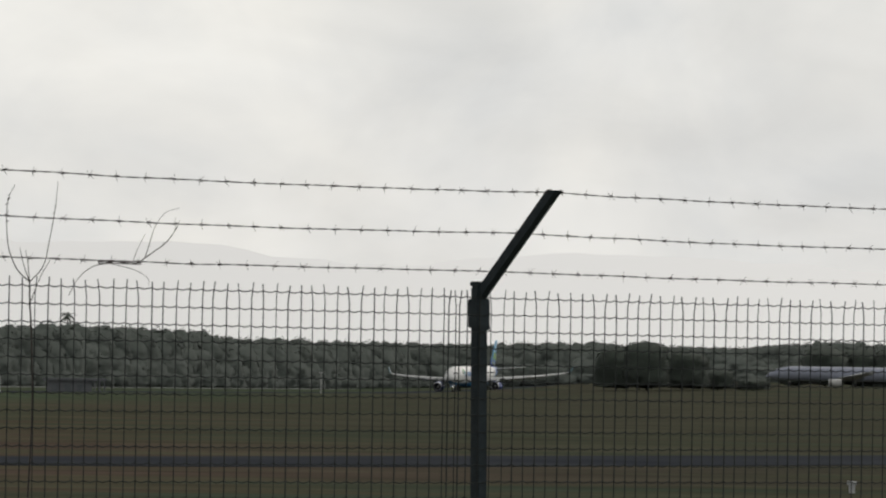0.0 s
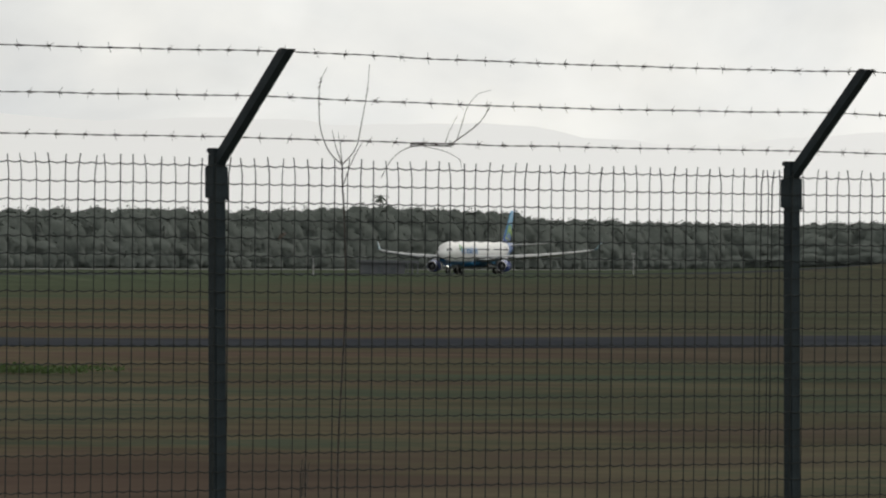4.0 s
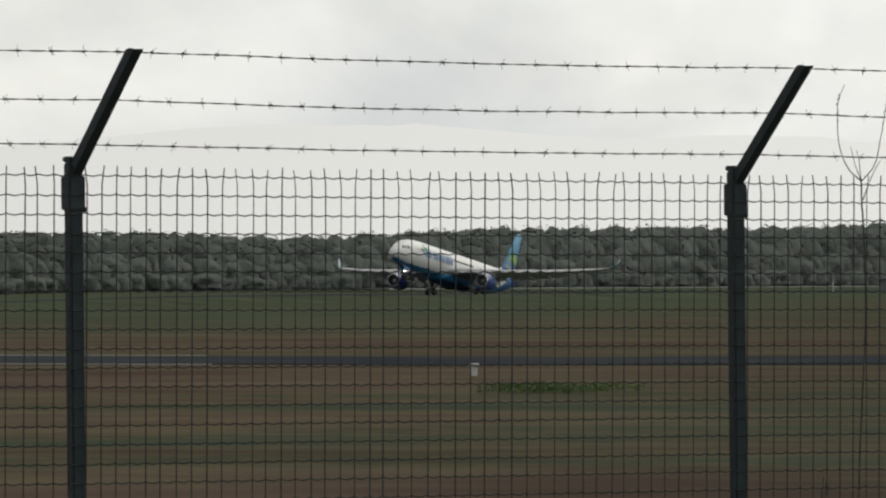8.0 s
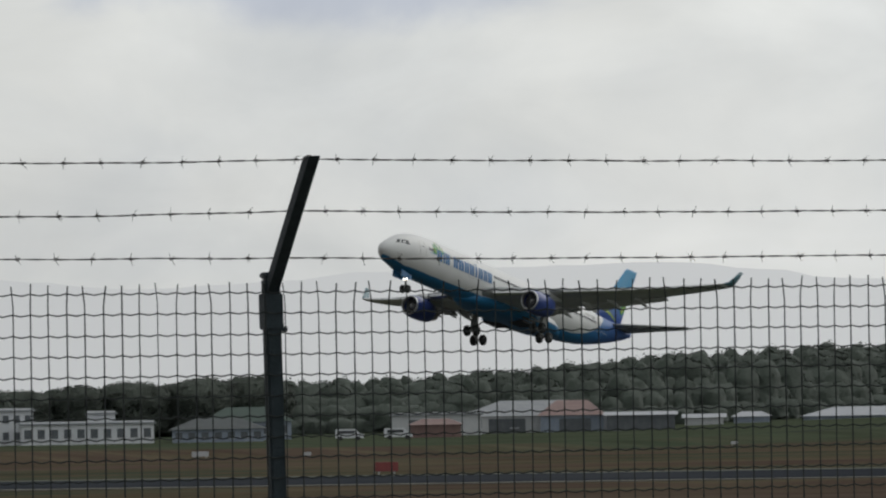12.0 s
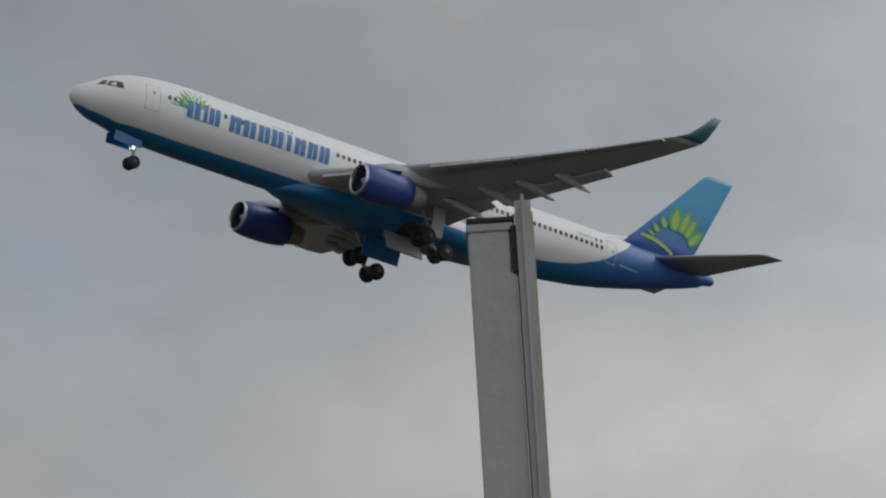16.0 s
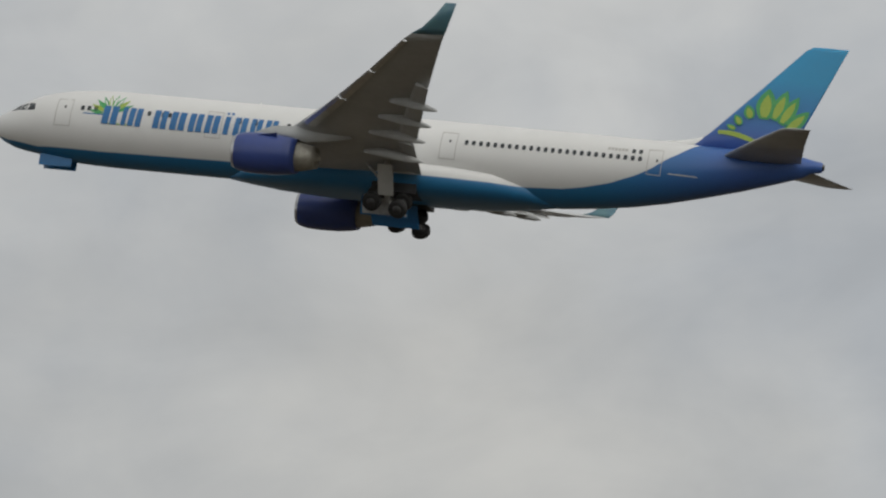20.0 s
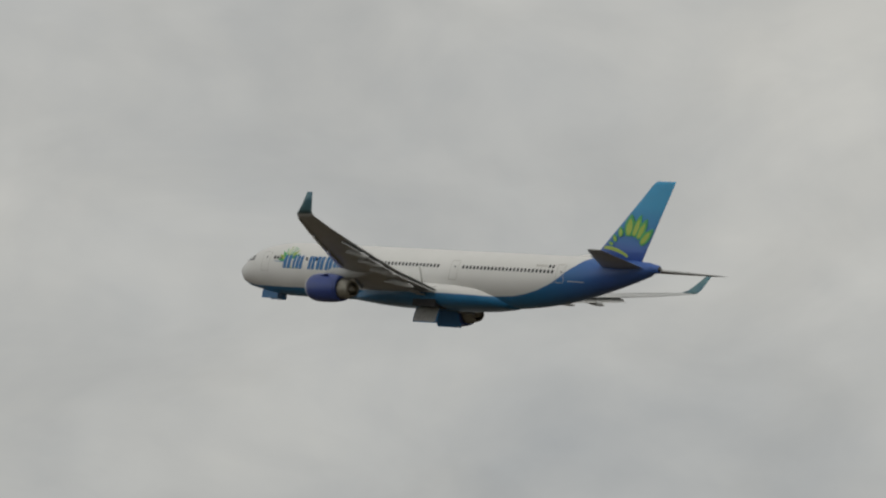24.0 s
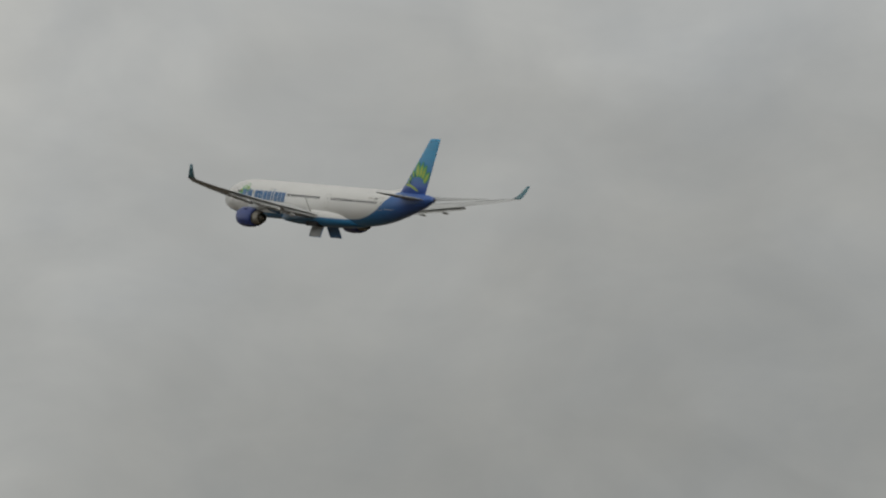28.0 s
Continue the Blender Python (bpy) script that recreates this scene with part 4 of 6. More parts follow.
def build_ground():
    bm = B()
    radii = [0.5, 3, 8, 14, 19, 24, 30, 38, 47, 58, 70, 82, 94, 104, 125, 160, 210, 280, 370, 450, 520, 600, 690, 800, 900, 1000, 1150, 1300, 1500, 1700, 1900, 2100, 2500, 3200, 4200, 4900]
    n = 240
    rows = []
    for r in radii:
        rows.append([bm.verts.new((r * math.cos(2 * math.pi * k / n), r * math.sin(2 * math.pi * k / n), ground_z(r * math.cos(2 * math.pi * k / n), r * math.sin(2 * math.pi * k / n)))) for k in range(n)])
    bm.faces.new(rows[0])
    for a, b in zip(rows, rows[1:]):
        for k in range(n):
            bm.faces.new((a[k], b[k], b[(k + 1) % n], a[(k + 1) % n]))
    bmesh.ops.recalc_face_normals(bm, faces=bm.faces[:])
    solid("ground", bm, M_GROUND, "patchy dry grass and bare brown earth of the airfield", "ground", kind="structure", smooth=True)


build_ground()


def smooth_line(pts, n=8):
    """Points on a smooth line through the given ones."""
    q = [Vector(p) for p in pts]
    q = [q[0] * 2 - q[1]] + q + [q[-1] * 2 - q[-2]]
    out = []
    for k in range(1, len(q) - 2):
        for j in range(n):
            u = j / n
            out.append(0.5 * (2 * q[k] + (q[k + 1] - q[k - 1]) * u + (2 * q[k - 1] - 5 * q[k] + 4 * q[k + 1] - q[k + 2]) * u * u + (3 * q[k] - q[k - 1] - 3 * q[k + 1] + q[k + 2]) * u ** 3))
    return out + [q[-2]]


def ribbon(name, mat, label, cat, pts, wide, lift):
    """A paved strip of even width that lies on the land along a line."""
    bm = B()
    prev = None
    for i, p in enumerate(pts):
        d = (pts[min(i + 1, len(pts) - 1)] - pts[max(i - 1, 0)]).normalized()
        row = []
        for s in (-1, 1):
            e = p + Vector((-d.y, d.x)) * s * wide / 2
            z = ground_z(e.x, e.y)
            row += [bm.verts.new((e.x, e.y, z + lift)), bm.verts.new((e.x, e.y, z - 0.4))]
        if prev:
            bm.faces.new((prev[0], row[0], row[2], prev[2]))
            bm.faces.new((prev[1], row[1], row[0], prev[0]))
            bm.faces.new((prev[2], row[2], row[3], prev[3]))
        prev = row
    bmesh.ops.recalc_face_normals(bm, faces=bm.faces[:])
    solid(name, bm, mat, label, cat, kind="structure")


def beside(pts, off):
    """The same line, moved sideways to its left."""
    out = []
    for i, p in enumerate(pts):
        d = (pts[min(i + 1, len(pts) - 1)] - pts[max(i - 1, 0)]).normalized()
        out.append(p + Vector((-d.y, d.x)) * off)
    return out


TAXI_LINE = smooth_line([(60, 990), (227, 480), (293, 260), (324, 155), (339, 95), (350, 58), (367, 36), (405, 10), (470, -35), (640, -150), (900, -330)])
ribbon("taxiway", M_ASPHALT, "dark asphalt taxiway across the grass", "taxiway", TAXI_LINE, 29, 0.06)
ribbon("taxiway_verge", M_VERGE, "pale worn gravel edge of the taxiway", "verge", beside(TAXI_LINE, -16.2)[:-46], 3.0, 0.05)
ribbon("taxiway_verge", M_GREENVERGE, "mown green grass edge of the taxiway", "verge", beside(TAXI_LINE, 17.0)[:-46], 4.5, 0.05)


def build_runway():
    """A strip on the land in lengths, raised far off to fit the view."""
    bm = B()
    rot = Matrix.Rotation(radians(-10.014), 4, "Z")
    prev = None
    for k in range(61):
        u = -900 + 3100 * k / 60
        row = []
        for v in (387, 432):
            p = rot @ Vector((u, v, 0))
            row += [bm.verts.new((p.x, p.y, ground_z(p.x, p.y) + 0.10 + 0.5 * ramp01(p.x, 850, 1050))), bm.verts.new((p.x, p.y, ground_z(p.x, p.y) - 0.4))]
        if prev:
            bm.faces.new((prev[0], row[0], row[2], prev[2]))
            bm.faces.new((prev[1], row[1], row[0], prev[0]))
            bm.faces.new((prev[2], row[2], row[3], prev[3]))
        prev = row
    bmesh.ops.recalc_face_normals(bm, faces=bm.faces[:])
    solid("runway", bm, M_ASPHALT, "long asphalt runway", "runway", kind="structure")


build_runway()


def build_bank():
    """Low grassed bank along the runway's near side, added to hide it from view."""
    bm = B()
    rot = Matrix.Rotation(radians(-10.014), 4, "Z")
    prev = None
    for k in range(91):
        u = 330 + 1900 * k / 90
        row = []
        for v, h in ((360, -0.3), (366, 0.45), (371, 1.05 + 0.10 * noise.noise(Vector((u * 0.02, 0, 0)))), (376, 0.7), (382, -0.3)):
            p = rot @ Vector((u, v, 0))
            row.append(bm.verts.new((p.x, p.y, ground_z(p.x, p.y) + h)))
        if prev:
            for a, b, c, d in zip(prev, row, row[1:], prev[1:]):
                bm.faces.new((a, b, c, d))
        prev = row
    bmesh.ops.recalc_face_normals(bm, faces=bm.faces[:])
    solid("grass_bank", bm, M_GROUND, "low grassed bank beside the runway", "ground", kind="structure", smooth=True)


build_bank()

# ---- fence ----
FENCE = pose(0, 0, 0, 0, 0, -47.604)
FD, FH = 16.292, 1.931
X0 = 13.400
POSTS = [X0 + 2.5, X0, X0 - 2.5, X0 - 5.0, X0 - 8.086, X0 - 9.679]
ARM_OUT, ARM_UP = 0.410, 0.332
CELL, ROW = 0.0549, 0.0605
TOP = FH - 0.042


def build_post(x, arm=True):
    p = thing("fence_post", "dark green steel fence post with a cranked arm" if arm else "straight dark steel fence post", "fence post", "fence posts", m=FENCE @ pose(x, FD, 0))
    h = FH if arm else 2.03
    w2 = 0.023 if arm else 0.015
    part("post", box(B(), -w2, w2, -w2, w2, -0.3, h, 0.005), M_STEEL, p)
    part("post_cap", box(B(), -w2 - 0.003, w2 + 0.003, -w2 - 0.003, w2 + 0.003, h, h + 0.018, 0.004), M_STEEL, p)
    for z in (h - 0.12,) if arm else ():
        part("clamp", box(B(), -0.030, 0.028, -0.029, 0.029, z - 0.03, z + 0.075, 0.003), M_STEEL, p)
        part("clamp_bolt", drum(B(), 0.026, 0.046, 0.008, 8, "x", (0, 0, z - 0.03)), M_STEEL, p)
    if arm:
        d = Vector((0, -ARM_OUT, ARM_UP))
        u = d.normalized()
        w, flat = Vector((0, u.z, -u.y)) * 0.017, Vector((0, 0.017 / u.z, 0))
        bm = B()
        s = Vector((0, -0.01, FH - 0.03))
        e = Vector((0, -ARM_OUT - 0.01, FH + ARM_UP + 0.01))
        loft(bm, [[q + Vector((sx * 0.017, 0, 0)) + k * sy for sx, sy in ((-1, -1), (1, -1), (1, 1), (-1, 1))] for q, k in ((s, w), (e, flat))])
        a = part("arm", bm, M_STEEL, p, "cranked arm for barbed wire")
        for f in (0.13, 0.54, 0.93):
            q = s.lerp(e, f)
            part("wire_clip", box(B(), -0.006, 0.006, q.y - 0.008, q.y + 0.008, q.z + 0.015, q.z + 0.030), M_BARB, p)
    return p


for i, x in enumerate(POSTS):
    post = build_post(x, i != 5)
    post.matrix_world = FENCE @ pose(x, FD, FH, 0, -0.9, 0) @ pose(0, 0, -FH)
    if i == 5:
        post.matrix_world = FENCE @ pose(x, FD, 0, 0, 4.2, 0) @ pose(-0.145, 0, 0)
build_post(POSTS[5] - 2.4, False)


def build_end_post():
    p = thing("fence_post", "dark round fence post with a domed cap", "fence post", "fence posts", m=FENCE @ pose(-0.10, FD, 0))
    part("post", drum(B(), -0.3, 2.44, 0.027, 14, "z"), M_STEEL, p, "", (0, 0, 0), True)
    bm = B()
    loft(bm, [[(r * math.cos(2 * math.pi * k / 14), r * math.sin(2 * math.pi * k / 14), z) for k in range(14)] for r, z in ((0.032, 2.42), (0.032, 2.445), (0.026, 2.465), (0.012, 2.476))])
    part("post_cap", bm, M_DARKCAP, p, "black domed cap", (0, 0, 0), True)


build_end_post()


def wire_mesh(h, r):
    """An upright mesh wire whose tip is a little bent."""
    bm = B()
    tube(bm, [(0, 0, -0.1), (0, 0, h - 0.03), (0.006, -0.004, h + 0.028)], r, 4)
    return mesh_of(bm, "upright_wire", M_WIRE)


def build_bay(x0, x1):
    bay = thing("fence_mesh", "dark welded wire mesh with crimped horizontal wires", "wire fence", "fence bays", m=FENCE @ pose(x1, FD - 0.035, 0))
    n = round((x0 - x1) / CELL)
    c = (x0 - x1) / n
    ups = [wire_mesh(TOP, 0.0021), wire_mesh(TOP + 0.004, 0.0021), wire_mesh(TOP - 0.003, 0.0023)]
    for k in range(n):
        ob = part("upright_wire", ups[random.randrange(3)], None, bay, "", ((k + 0.5) * c + random.uniform(-0.003, 0.003), random.uniform(-0.002, 0.002), 0))
        ob.rotation_euler = (0, random.gauss(0, 0.0016), random.uniform(0, 6.28))
    for dx in (0.115, 0.165) if abs(x0 - X0) < 0.01 else ():
        part("upright_wire", ups[2], None, bay, "", (x0 - x1 - dx, 0.004, 0))
    bm = B()
    pts = []
    for k in range(2 * n + 1):
        pts.append((k * c / 2, 0.004, 0.0029 * (1 if k % 2 else -1)))
    tube(bm, pts, 0.0021, 4)
    cross = mesh_of(bm, "crimped_wire", M_WIRE)
    z = TOP
    while z > 0.05:
        ob = part("crimped_wire", cross, None, bay, "", (0, 0, z))
        ob.rotation_euler = (0, random.gauss(0, 0.0006), 0)
        z -= ROW
    return bay


for a, b in zip(POSTS, POSTS[1:]):
    build_bay(a, b)
build_bay(POSTS[5], POSTS[5] - 2.4)
build_bay(POSTS[5] - 2.4, -0.10)


def build_barbed(f, sag, lift=0.0):
    y, z = FD - ARM_OUT * f - 0.012, FH + ARM_UP * f + 0.012
    xa, xb = POSTS[0], -0.10
    w = thing("barbed_wire", "weathered twisted barbed wire strung along the post arms", "barbed wire", "barbed wires", m=FENCE @ pose(xb, y, z))
    ln = xa - xb
    def dz(x):
        for a, b in zip(POSTS, POSTS[1:]):
            if b <= x + xb <= a:
                t = (x + xb - b) / (a - b)
                return -sag * 4 * t * (1 - t) + lift * ramp01(POSTS[4] - x - xb, -0.6, 1.2)
        return lift
    def dy(x):
        return (ARM_OUT * f + 0.012 - 0.035) * (1 - ramp01(x + xb, -0.10, POSTS[5] - 2.4))
    for ph in (0, math.pi):
        bm = B()
        m = int(ln / 0.03)
        tube(bm, [(ln * k / m, dy(ln * k / m) + 0.0015 * math.cos(ph + k * 1.3), dz(ln * k / m) + 0.0015 * math.sin(ph + k * 1.3) + 0.003 * noise.noise(Vector((k * 0.11, f * 7, 0)))) for k in range(m + 1)], 0.0013, 4)
        part("strand", bm, M_BARB, w)
    bm = B()
    for a in (0.5, 2.4, 3.8, 5.6):
        tube(bm, [(-0.004, 0, 0), (0.010 * math.cos(a * 3), 0.018 * math.cos(a), 0.020 * math.sin(a))], 0.0013, 4, 0.0006)
    tube(bm, [(-0.007, 0, 0), (0.007, 0, 0)], 0.0036, 5)
    barb = mesh_of(bm, "barb", M_BARB)
    x = 0.05
    while x < ln:
        ob = part("barb", barb, None, w, "", (x, dy(x), dz(x)))
        ob.rotation_euler = (random.uniform(0, 6.28), random.uniform(-0.3, 0.3), random.uniform(-0.3, 0.3))
        x += 0.116 + random.uniform(-0.008, 0.008)


for f, sag in ((0.13, 0.006), (0.54, 0.012), (0.97, 0.010)):
    build_barbed(f, sag, 0.014 if f < 0.2 else 0.0)

# ---- far woods ----


def leaf_normal(d):
    """Shading normals bent to the sky, so that crowns are lit evenly all round."""
    return tuple((Vector(d) * 0.25 + Vector((0, 0, 0.9))).normalized())


def square(z):
    """Swells a ball towards a flat-topped, broad-shouldered crown."""
    return (math.sqrt(1 - z * z) ** 3 + z ** 3) ** (-1 / 3)


def build_tree(seed, h, spread):
    rnd = random.Random(seed)
    t = thing("tree", "broad dark green tree in the far woods", "tree", "far woods")
    tube_pts = [(0, 0, -1), (rnd.uniform(-0.3, 0.3), 0, h * 0.3), (rnd.uniform(-0.6, 0.6), rnd.uniform(-.5, .5), h * 0.6)]
    bm = tube(B(), tube_pts, 0.42, 7, 0.16)
    for k in range(5):
        a = rnd.uniform(0, 6.28)
        z = h * rnd.uniform(0.35, 0.55)
        tube(bm, [(0, 0, z), (math.cos(a) * spread * 0.25, math.sin(a) * spread * 0.25, z + h * 0.12), (math.cos(a) * spread * 0.4, math.sin(a) * spread * 0.4, z + h * 0.22)], 0.16, 5, 0.05)
    part("trunk", bm, M_BARK, t)
    # one rough leafy mass, clothed in leaf sprays
    verts, faces = [], []
    shift = Vector((seed * 3.7, 0, 0))
    def reach(d):
        k = 1 + 0.13 * noise.noise(d * 1.6 + shift) + 0.09 * noise.noise(d * 3.6 + shift) + 0.06 * noise.noise(d * 8.0 + shift)
        # leafy down to the ground: the lower half hangs straight
        k *= square(d.z) if d.z > 0 else 1.0
        side = 1.0 if d.z > 0 else 1 / max(0.45, math.sqrt(1 - d.z * d.z))
        return Vector((d.x * spread * 0.5 * k * side, d.y * spread * 0.5 * k * side, h * (0.48 + 0.44 * d.z * k)))
    ico = B()
    bmesh.ops.create_icosphere(ico, subdivisions=3, radius=1)
    verts = [reach(v.co) * 0.97 for v in ico.verts]
    facing_up = [leaf_normal(v.co) for v in ico.verts]
    faces = [tuple(v.index for v in f.verts) for f in ico.faces]
    ico.free()
    for j in range(2600):
        d = Vector((rnd.gauss(0, 1), rnd.gauss(0, 1), rnd.gauss(0.1, 0.9))).normalized()
        q = reach(d) * rnd.uniform(0.965, 1.0)
        facing_up += [leaf_normal(d)] * 4
        d = (d + Vector((rnd.gauss(0, 0.25), rnd.gauss(0, 0.25), rnd.gauss(0, 0.25)))).normalized()
        u = d.orthogonal().normalized()
        w = d.cross(u)
        a = rnd.uniform(0, 6.28)
        u, w = u * math.cos(a) + w * math.sin(a), w * math.cos(a) - u * math.sin(a)
        s = rnd.uniform(0.25, 0.55)
        n0 = len(verts)
        verts += [q - u * s, q - w * s * 0.7 + d * 0.1, q + u * s, q + w * s * 0.7 + d * 0.1]
        faces.append((n0, n0 + 1, n0 + 2, n0 + 3))
    me = bpy.data.meshes.new("crown")
    me.from_pydata([tuple(v) for v in verts], [], faces)
    me.polygons.foreach_set("use_smooth", [True] * len(faces))
    me.normals_split_custom_set_from_vertices(facing_up)
    me.materials.append(M_LEAFHAZE)
    part("crown", me, None, t)
    return t


def skyline(az):
    """How high the tree tops stand over the eye's level at each bearing, in degrees."""
    pts = [(-97, 0.36), (-91.3, 0.38), (-90.5, 0.42), (-89.5, 0.34), (-88.2, 0.37), (-87, 0.34), (-85.6, 0.34), (-84.6, 0.37), (-84.2, 0.43), (-83, 0.47), (-82, 0.43), (-81, 0.42), (-79.1, 0.41), (-78, 0.36),
           (-77, 0.32), (-75.6, 0.36), (-74.5, 0.36), (-72.5, 0.36), (-71.1, 0.37), (-69.7, 0.33), (-69.0, 0.27), (-68, 0.19), (-67.3, 0.14), (-66, 0.12), (-64.5, 0.10), (-63.2, 0.05), (-62.5, -0.04), (-60, -0.06), (-56, -0.06)]
    for a, b in zip(pts, pts[1:]):
        if a[0] <= az <= b[0]:
            t = (az - a[0]) / (b[0] - a[0])
            return a[1] + (b[1] - a[1]) * t
    return 0.3


def wood_edge(az):
    """Distance of the wood, which runs along the far side of the runway."""
    d = 600 / math.cos(radians(max(-88.0, min(-60.0, az)) + 10.137))
    return min(max(d, 1160), 2550)


TREES = [build_tree(11 + k, 16.0, (13, 15, 12, 14, 16)[k]) for k in range(5)]


def plant(src, az, d, h, wide, used):
    k = h / 16.0
    t = copy_thing(src, Matrix()) if used else src
    t.matrix_world = Matrix.Translation(on(az, d)) @ pose(0, 0, 0, 0, 0, random.uniform(0, 360))
    t.scale = (wide, wide, k)
    return t


def light_crown(seed):
    """A small leafy mass for the joined canopy, one metre wide and high."""
    rnd = random.Random(seed)
    shift = Vector((seed * 2.3, 5, 0))
    def reach(d):
        k = 1 + 0.22 * noise.noise(d * 1.8 + shift) + 0.14 * noise.noise(d * 4.0 + shift)
        k *= square(d.z) if d.z > 0 else 1.0
        side = 1.0 if d.z > 0 else 1 / max(0.7, math.sqrt(1 - d.z * d.z))
        return Vector((d.x * 0.5 * k * side, d.y * 0.5 * k * side, 0.5 + 0.5 * d.z * k))
    ico = B()
    bmesh.ops.create_icosphere(ico, subdivisions=2, radius=1)
    verts = [reach(v.co) for v in ico.verts]
    facing_up = [leaf_normal(v.co) for v in ico.verts]
    faces = [tuple(v.index for v in f.verts) for f in ico.faces]
    ico.free()
    for j in range(380):
        d = Vector((rnd.gauss(0, 1), rnd.gauss(0, 1), rnd.gauss(0.15, 0.8))).normalized()
        q = reach(d) * rnd.uniform(0.97, 1.0)
        facing_up += [leaf_normal(d)] * 4
        u = Vector((rnd.gauss(0, 1), rnd.gauss(0, 1), rnd.gauss(0, 1))).cross(d).normalized()
        w = (d.cross(u) + d * rnd.uniform(-0.35, 0.35)).normalized()
        t = rnd.uniform(0.03, 0.06)
        n0 = len(verts)
        verts += [q - u * t, q - w * t * 0.7, q + u * t, q + w * t * 0.7]
        faces.append((n0, n0 + 1, n0 + 2, n0 + 3))
    return np.array([tuple(v) for v in verts]), faces, np.array(facing_up)


def build_wood():
    """Single trees in two rows, with the smaller growth before, between and behind them joined into one canopy."""
    m, n, verts, faces, tint, ups, base = 0, 0, [], [], [], [], 0
    crowns = [light_crown(80 + k) for k in range(6)]
    for back, frac, step, single in ((-24, 0.30, 0.11, False), (-16, 0.54, 0.12, False), (-8, 0.76, 0.12, False), (0, 0.90, 0.36, True), (9, 0.93, 0.13, False), (20, 0.97, 0.37, True), (32, 1.0, 0.12, False)):
        az = -95.0 + random.uniform(0, 0.2)
        while az < -57:
            d = wood_edge(az) + back + random.uniform(-5, 5)
            at = on(az, d)
            h = (1.6 + d * math.tan(radians(skyline(az))) - at.z) * frac * (random.uniform(0.98, 1.03) if frac > 0.85 else random.uniform(0.85, 1.12))
            if single:
                t = plant(TREES[m % 5], az, d, h * 1.0, max(0.5, min(0.85, h / 19)) * random.uniform(0.9, 1.15), m >= 5)
                if az + random.uniform(-2.5, 2.5) > -76.0:
                    tagged(t, "broad deep green tree behind the airport buildings", "tree", "far woods")
                    for c in t.children:
                        if c.name.startswith("crown"):
                            c.data = DEEP_CROWNS[m % 5]
                m += 1
            else:
                co, fs, up = crowns[n % 6]
                a, wide = random.uniform(0, 6.28), random.uniform(4.5, 8.5) * min(1.5, d / 1300)
                turn = np.array(((math.cos(a), math.sin(a), 0), (-math.sin(a), math.cos(a), 0), (0, 0, 1)))
                q = co * (wide, wide, h) @ turn + np.array(at) - (0, 0, 0.5)
                verts.append(q)
                ups.append(up @ turn)
                faces += [tuple(k + base for k in f) for f in fs]
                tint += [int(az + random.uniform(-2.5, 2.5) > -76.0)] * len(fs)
                base += len(q)
                n += 1
            az += step * random.uniform(0.8, 1.2) * min(1.35, 1400 / d) * 1.12
    me = bpy.data.meshes.new("wood_canopy")
    me.from_pydata(np.concatenate(verts).tolist(), [], faces)
    me.polygons.foreach_set("use_smooth", [True] * len(faces))
    me.normals_split_custom_set_from_vertices(np.concatenate(ups).tolist())
    me.materials.append(M_LEAFHAZE)
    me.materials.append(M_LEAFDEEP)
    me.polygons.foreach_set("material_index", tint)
    tagged(new("wood_canopy", me), "dense green canopy of the far wood, haze painted into its leaves", "woodland", kind="stuff")


def crowns_in(mat):
    out = []
    for t in TREES:
        me = [c for c in t.children if c.name.startswith("crown")][0].data.copy()
        me.materials[0] = mat
        out.append(me)
    return out


# the same crowns in darker colours, with less haze painted in
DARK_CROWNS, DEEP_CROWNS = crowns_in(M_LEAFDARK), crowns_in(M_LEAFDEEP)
build_wood()
ribbon("road", M_ROADPALE, "pale service road along the foot of the wood", "road", [bearing(a / 4, wood_edge(a / 4) - 45).to_2d() for a in range(-346, -310)], 14, 0.3)

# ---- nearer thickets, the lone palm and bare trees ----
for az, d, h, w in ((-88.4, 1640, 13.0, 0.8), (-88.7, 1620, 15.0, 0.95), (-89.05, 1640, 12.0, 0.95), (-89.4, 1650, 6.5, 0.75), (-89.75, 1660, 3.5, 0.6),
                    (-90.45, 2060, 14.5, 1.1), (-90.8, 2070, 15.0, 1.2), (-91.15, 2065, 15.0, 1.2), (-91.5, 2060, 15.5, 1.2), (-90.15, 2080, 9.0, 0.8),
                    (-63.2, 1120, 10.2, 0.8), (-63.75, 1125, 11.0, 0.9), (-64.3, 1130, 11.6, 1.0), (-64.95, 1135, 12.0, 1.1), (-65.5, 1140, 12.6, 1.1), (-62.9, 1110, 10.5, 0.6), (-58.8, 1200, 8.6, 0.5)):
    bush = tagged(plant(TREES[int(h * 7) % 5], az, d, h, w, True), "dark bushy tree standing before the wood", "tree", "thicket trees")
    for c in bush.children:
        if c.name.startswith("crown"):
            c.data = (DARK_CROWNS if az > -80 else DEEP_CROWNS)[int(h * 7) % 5]


